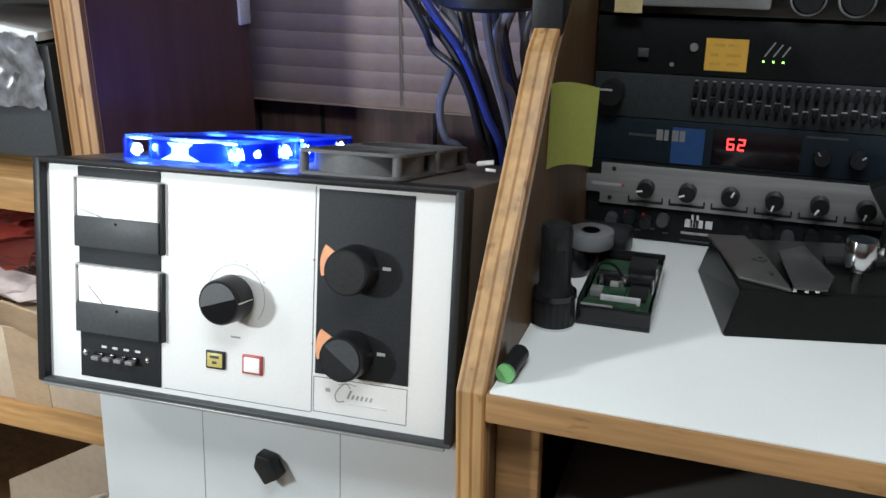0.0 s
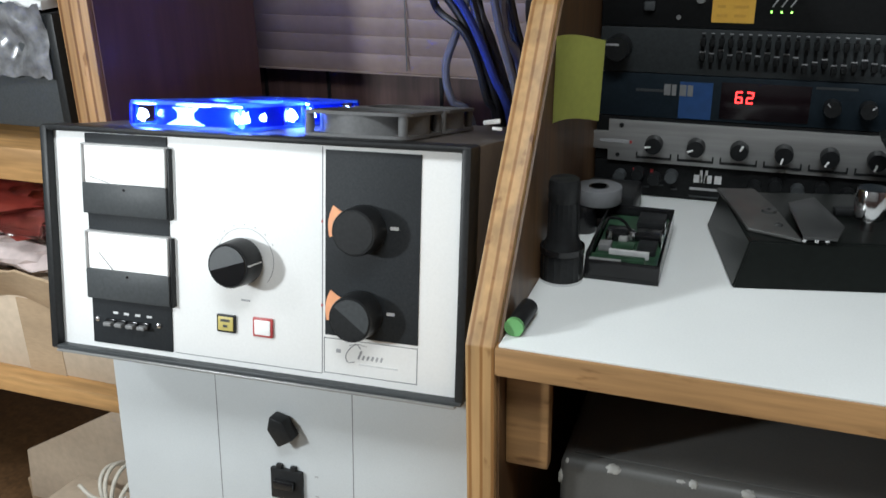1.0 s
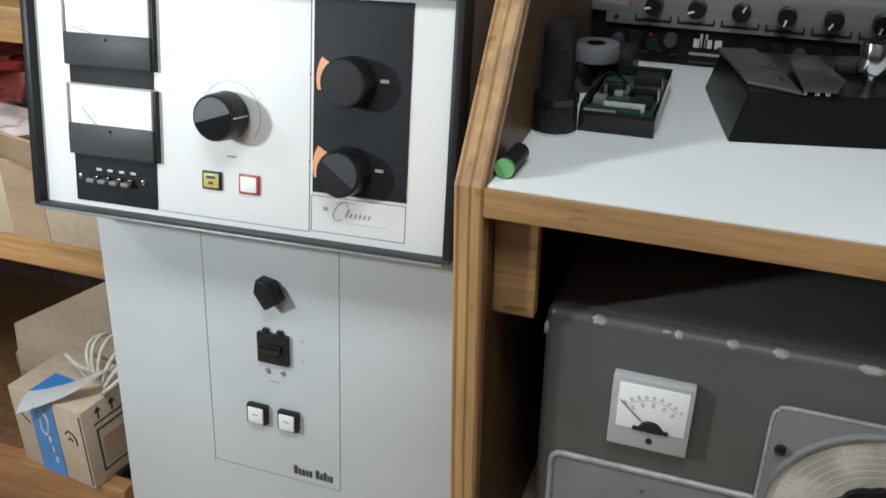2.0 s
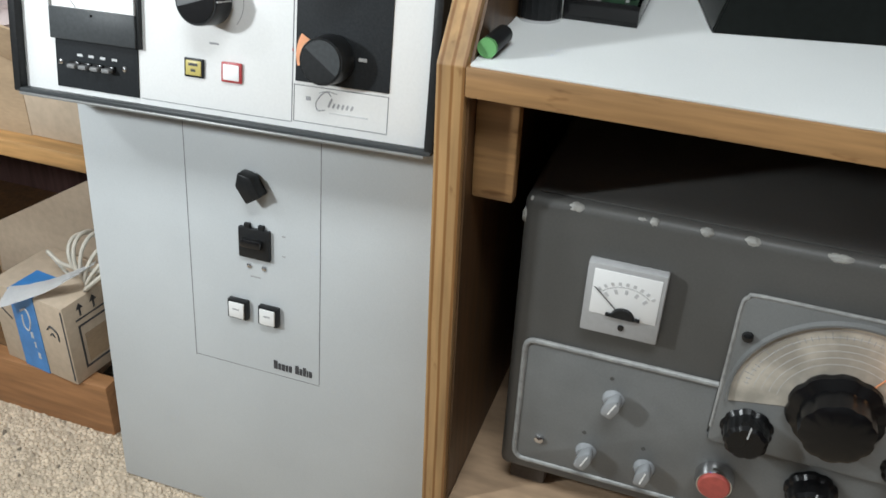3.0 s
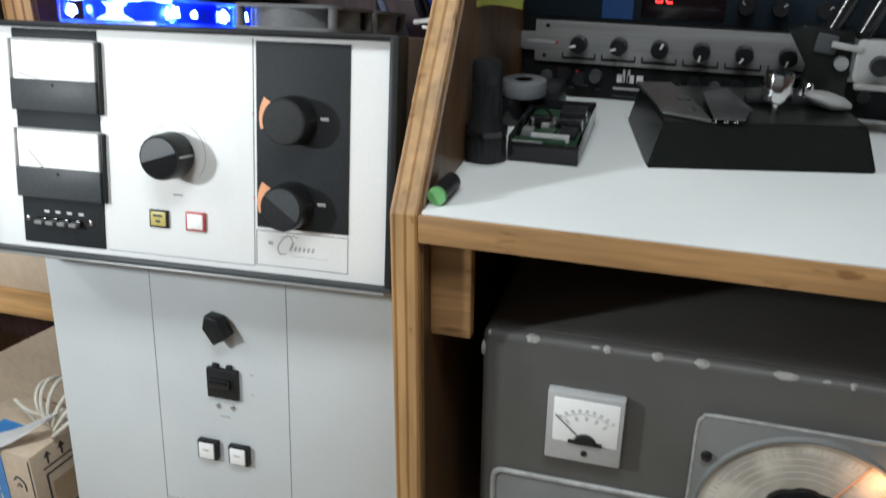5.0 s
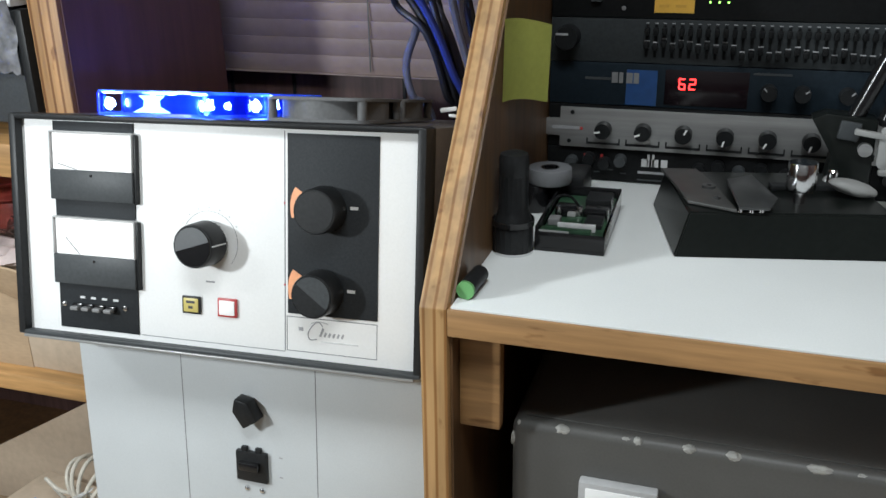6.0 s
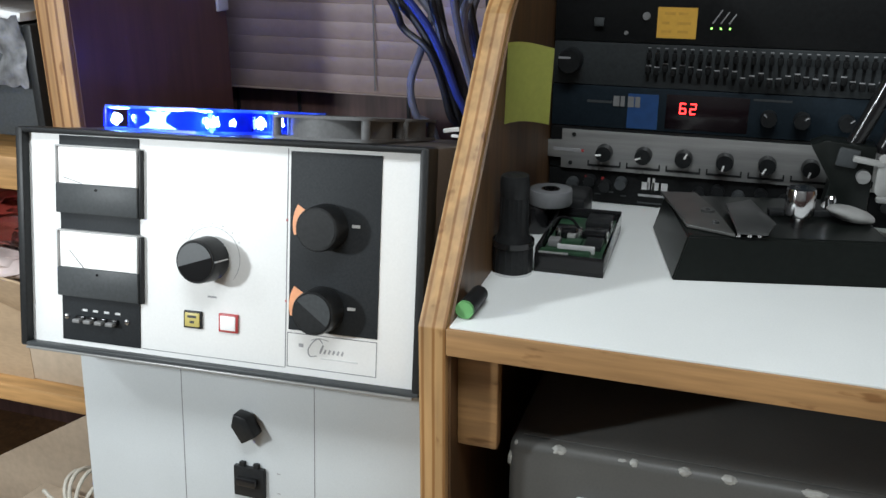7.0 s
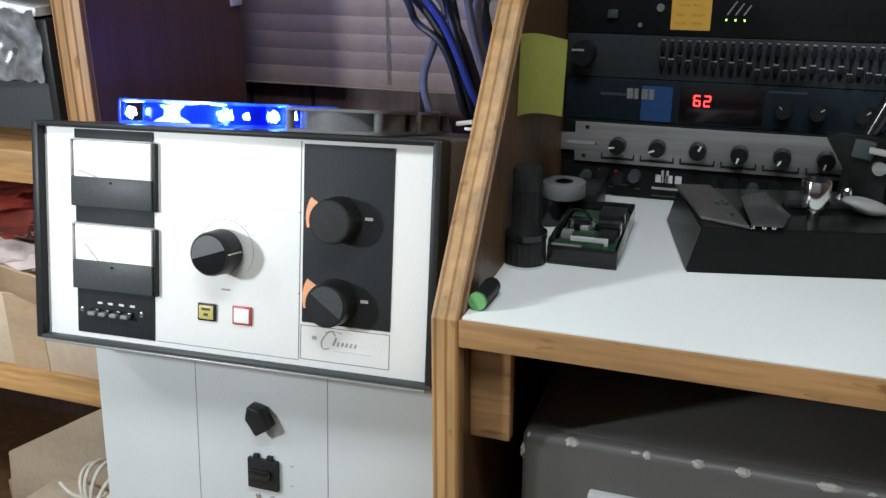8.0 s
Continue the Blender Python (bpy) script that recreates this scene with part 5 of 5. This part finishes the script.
# ---- bookcase beside the amplifier ----
bc = thing("bookcase", "wooden bookcase with stained sides and pine shelves", "bookcase", at(0, 0, 0))
prof = [(0.295, 0.0), (0.295, 1.5), (0.635, 1.5), (0.635, 0.0)]
part("side_panel", prism(prof, "x", -0.594, -0.553, 0.0012), layered_wood("bookcase_edge", "X", (0.4, 0.22, 0.09), (0.42, 0.32, 0.25), 0.0128), bc, "plywood side with layered front edge")
part("side_face", prism([(y + (0.006 if y < 0.5 else -0.002), z * 0.998 + 0.001) for y, z in prof], "x", -0.5528, -0.5505), MAROON, bc, "dark maroon stained outer face")
part("shelf", box(-1.45, -0.594, 0.298, 0.63, 0.664, 0.7075, 0.002), WOOD_SHELF, bc, "pine shelf board")
part("shelf", box(-1.45, -0.5945, 0.2935, 0.63, 0.419, 0.4435, 0.001), WOOD_SHELF, bc, "pine shelf board with rounded edge")
part("shelf_nosing", box(-1.45, -0.5, 0.2, 0.2932, 0.419, 0.4435, 0.004), WOOD_SHELF, bc)
part("shelf", box(-1.45, -0.594, 0.2135, 0.63, 0.07, 0.09, 0.001), WOOD_FACE, bc)
part("shelf", box(-1.45, -0.594, 0.298, 0.63, 0.93, 0.955, 0.001), WOOD_FACE, bc)
part("plinth", box(-1.45, -0.552, 0.187, 0.213, 0.0, 0.0898, 0.002), surface("plinth_stain", (0.36, 0.175, 0.075), 0.5, grain=8, vary=0.2, stretch=(1.5, 14, 14)), bc, "reddish brown plinth board")
# Darker wood here paints in the shade of the bays under the shelves.
part("back_panel", box(-1.45, -0.594, 0.615, 0.63, 0.0, 1.5), PANELLING, bc)
part("far_side", prism(prof, "x", -1.47, -1.45, 0.001), WOOD_FACE, bc)

dv = thing("scanner_box", "dark grey device wrapped in clear plastic, on the shelf", "device", at(-0.90, 0.318, 0.7077))
part("body", box(0, 0.262, 0.004, 0.25, 0.02, 0.158, 0.004), DARK_GREY, dv, "dark grey plastic body")
part("side", box(0.262, 0.274, 0.0, 0.25, 0.008, 0.16, 0.002), BLACK_SATIN, dv)
part("foot", box(0.01, 0.03, 0.01, 0.03, 0, 0.021, 0.001), BLACK_SATIN, dv)
part("foot", box(0.235, 0.255, 0.01, 0.03, 0, 0.021, 0.001), BLACK_SATIN, dv)
part("plastic_bag", crumple(0.262, 0.085, 40, 16, 0.012, 3.1, at(0.0, -0.002, 0.085) @ pose(0, 0, 0, 90), 0.0006, 30), surface("clear_bag", (0.17, 0.17, 0.175), 0.22, grain=60, vary=0.5, bump=0.3, coat=0.2), dv, "crinkled clear bag")
bk = thing("book", "dark teal folder lying on the device", "book", at(-0.90, 0.33, 0.8682))
part("cover", box(0, 0.24, 0, 0.2, 0, 0.012, 0.002), TEAL, bk)
pp = thing("paper_stack", "loose white papers on a folder", "paper", at(-0.92, 0.325, 0.881))
part("sheet", crumple(0.275, 0.22, 20, 14, 0.008, 9.2, pose(0, 0, 0.008, 0, 3, 0), 0.01, 9), PAPER, pp)

cb = thing("cardboard_box", "pale brown cardboard box with torn flap on the shelf", "box", at(-1.0, 0.222, 0.4437))
part("body", box(0, 0.462, 0, 0.068, 0, 0.102, 0.002), CARD_PALE, cb)
part("flap", crumple(0.44, 0.055, 40, 6, 0.009, 5.5, at(-0.01, 0.0, 0.1) @ pose(0, 0, 0, 118, 0, 0), 0.003, 16), CARD, cb, "torn bent flap")
part("tape_strip", box(0.33, 0.385, -0.0008, 0.0, 0.0, 0.101), CARD, cb)
part("printed_end", box(0.4622, 0.4632, 0.002, 0.066, 0.015, 0.1), BLACK_SATIN, cb, "black printed box end")
for k in range(4):
    part("print_mark", box(0.4633, 0.4636, 0.012, 0.056, 0.025 + 0.018 * k, 0.031 + 0.018 * k), CARD_PALE, cb)
rc = thing("plastic_tub", "clear plastic tub on the shelf behind the cardboard box", "tub", at(-1.0, 0.3, 0.4437))
part("tub", box(0, 0.40, 0, 0.28, 0, 0.1, 0.01), CARD, rc)
bg = thing("plastic_bag", "crumpled pinkish white plastic bag on a tub", "bag", at(-0.80, 0.36, 0.5437))
part("bag", lump(0.19, 0.1, 0.042, 0.4, 2.0, at(0, 0, 0.034)), surface("pinkish_bag", (0.6, 0.5, 0.48), 0.25, grain=40, vary=0.2, bump=0.4), bg)
rp = thing("red_packet", "red foil packet lying on the plastic bag", "packet", at(-0.80, 0.37, 0.612))
part("packet", lump(0.19, 0.1, 0.034, 0.4, 6.0), RED_CLOTH, rp)
part("wrap", lump(0.17, 0.085, 0.03, 0.5, 8.0, at(0.03, -0.03, -0.006)), WRAP, rp, "clear crinkled wrap")

ct = thing("open_carton", "open brown carton with a raised flap in the lower bay", "carton", at(-0.86, 0.335, 0.0902))
part("body", box(0, 0.25, 0.004, 0.22, 0, 0.06, 0.002), CARD, ct)
part("flap", prism([(0.008, 0.03), (0.018, 0.118), (0.22, 0.236), (0.255, 0.24), (0.255, 0.03)], "y", 0.0, 0.0032, 0.0006), CARD_PALE, ct, "raised cardboard flap")
sc = thing("small_carton", "small cardboard carton with bright blue tape and printed marks", "carton", at(-0.59, 0.179, 0.0903) @ pose(0, 0, 0, 0, 0, -7.7))
part("body", box(-0.135, 0, 0, 0.105, 0, 0.128, 0.0015), CARD_PALE, sc)
part("tape", box(-0.098, -0.052, -0.0012, 0.05, 0.0, 0.1292), TAPE_BLUE, sc, "bright blue tape")
part("tape_print", tube([(-0.082, -0.0012, 0.098), (-0.07, -0.0012, 0.104), (-0.066, -0.0012, 0.088), (-0.073, -0.0012, 0.068), (-0.081, -0.0012, 0.074), (-0.08, -0.0012, 0.092)], 0.0014, 6, 6), PRINT_LIGHT, sc, "pale looped print")
for x, z, w in ((-0.072, 0.056, 0.005), (-0.069, 0.04, 0.003), (-0.067, 0.022, 0.005)):
    part("print_mark", box(x, x + w, -0.0015, -0.0012, z, z + 0.010), PRINT_LIGHT, sc)
for y0, y1, z0, z1 in ((0.02, 0.075, 0.017, 0.02), (0.02, 0.075, 0.085, 0.088), (0.02, 0.023, 0.017, 0.088), (0.072, 0.075, 0.017, 0.088), (0.018, 0.08, 0.096, 0.0985), (0.026, 0.029, 0.102, 0.117), (0.05, 0.053, 0.102, 0.117)):
    part("print_mark", box(0.0, 0.0006, y0, y1, z0, z1), PRINT_DARK, sc)
part("print_patch", box(0.0, 0.0004, 0.028, 0.068, 0.024, 0.07), CARD, sc)
for y in (0.0275, 0.0515):
    part("arrow_mark", prism([(y - 0.006, 0.113), (y + 0.006, 0.113), (y, 0.122)], "x", 0.0, 0.0006), PRINT_DARK, sc)
part("edge_line", box(-0.0045, -0.002, -0.0006, 0, 0.006, 0.122), PRINT_DARK, sc)
part("print_mark", tube([(-0.036, -0.0006, 0.083), (-0.029, -0.0006, 0.09), (-0.018, -0.0006, 0.083), (-0.0165, -0.0006, 0.07)], 0.0012, 6, 6), PRINT_DARK, sc)
part("print_mark", tube([(-0.032, -0.0006, 0.074), (-0.028, -0.0006, 0.079), (-0.0235, -0.0006, 0.074)], 0.001, 6, 6), PRINT_DARK, sc)
part("print_mark", box(-0.0125, 0.0125, -0.0006, 0, -0.0012, 0.0012, 0, pose(-0.114, 0, 0.083, 0, 38, 0)), PRINT_DARK, sc)
wp = thing("paper_sheet", "bent white paper sheet standing across the small carton", "paper", at(-0.65, 0.2, 0.2188))
bm = bmesh.new()
low = smooth_line([(-0.033, -0.035, -0.014), (-0.006, -0.03, -0.002), (0.04, -0.01, 0.019), (0.088, 0.025, 0.05)], 6)
high = smooth_line([(-0.033, -0.008, 0.004), (0.0, -0.004, 0.014), (0.04, 0.01, 0.028), (0.088, 0.028, 0.0525)], 6)
grid = [[bm.verts.new(p.lerp(q, b / 5) + Vector((0, -0.004 * math.sin(math.pi * b / 5), 0.0015 * noise.noise((k * 0.6, b * 0.8, 2.0))))) for k, (p, q) in enumerate(zip(low, high))] for b in range(6)]
for ra, rb in zip(grid, grid[1:]):
    for k in range(len(ra) - 1):
        bm.faces.new((ra[k], ra[k + 1], rb[k + 1], rb[k]))
bmesh.ops.solidify(bm, geom=bm.faces[:], thickness=0.0012)
part("sheet", finish(bm), PAPER, wp)
cw = thing("cable_coil", "coil of white cable on the small carton", "cable", at(-0.578, 0.262, 0.2188))
for k in range(6):
    lean = radians(-50 + 22 * k)
    ring = []
    for j in range(13):
        a = j * 2 * math.pi / 12 - 1.3
        r = 0.034 + 0.003 * (k % 3)
        h = 0.036 + r * math.sin(a)
        ring.append((0.012 * math.cos(a * 0.5) + h * math.sin(lean) * 0.8 - 0.006, 0.03 * math.cos(a) - 0.004 * k, h * math.cos(lean * 0.6)))
    part("loop", tube(ring, 0.0028, 8, 4), CABLE_WHITE, cw)
part("tail", tube([(0.0, 0.0, 0.01), (-0.04, -0.03, 0.03), (-0.065, -0.03, 0.045), (-0.07, -0.02, 0.03), (-0.05, -0.02, 0.008)], 0.0028, 8, 6), CABLE_WHITE, cw)

# ---- carpet pile near the pedestal ----
verts, faces = [], []
rnd = random.Random(11)
for _ in range(13000):
    x, y = rnd.uniform(-1.0, -0.15), rnd.uniform(-0.22, 0.195)
    r, h, a = rnd.uniform(0.0026, 0.0046), rnd.uniform(0.0012, 0.0036), rnd.uniform(0, 6.28)
    n = len(verts)
    for k in range(5):
        q = a + k * 1.2566
        verts.append((x + r * math.cos(q), y + r * math.sin(q), -0.0005))
        verts.append((x + 0.75 * r * math.cos(q + 0.3), y + 0.75 * r * math.sin(q + 0.3), h * 0.8))
    verts.append((x + rnd.uniform(-0.001, 0.001), y + rnd.uniform(-0.001, 0.001), h))
    for k in range(5):
        i0, i1 = n + 2 * k, n + 2 * ((k + 1) % 5)
        faces += [(i0, i1, i1 + 1, i0 + 1), (i0 + 1, i1 + 1, n + 10)]
me = bpy.data.meshes.new("carpet_pile")
me.from_pydata(verts, [], faces)
me.shade_smooth()
tuft = surface("carpet_tuft", (0.72, 0.595, 0.455), 0.95, grain=300, vary=0.1, bump=0.3, stains=45, stain=0.22)
nt = tuft.node_tree
geo = nt.nodes.new("ShaderNodeNewGeometry")
hue = nt.nodes.new("ShaderNodeHueSaturation")
base = nt.nodes["Principled BSDF"].inputs["Base Color"]
nt.links.new(base.links[0].from_socket, hue.inputs["Color"])
fleck = ramp(nt, [(0.0, (0.86, 0.86, 0.86)), (0.9, (1.06, 1.06, 1.06)), (0.986, (1.0, 1.0, 1.0)), (0.99, (0.3, 0.3, 0.3))])
nt.links.new(geo.outputs["Random Per Island"], fleck.inputs[0])
nt.links.new(fleck.outputs[0], hue.inputs["Value"])
nt.links.new(hue.outputs[0], base)
me.materials.append(tuft)
tagged(new("carpet_pile", me), "beige looped carpet pile in front of the pedestal", "carpet", kind="stuff")
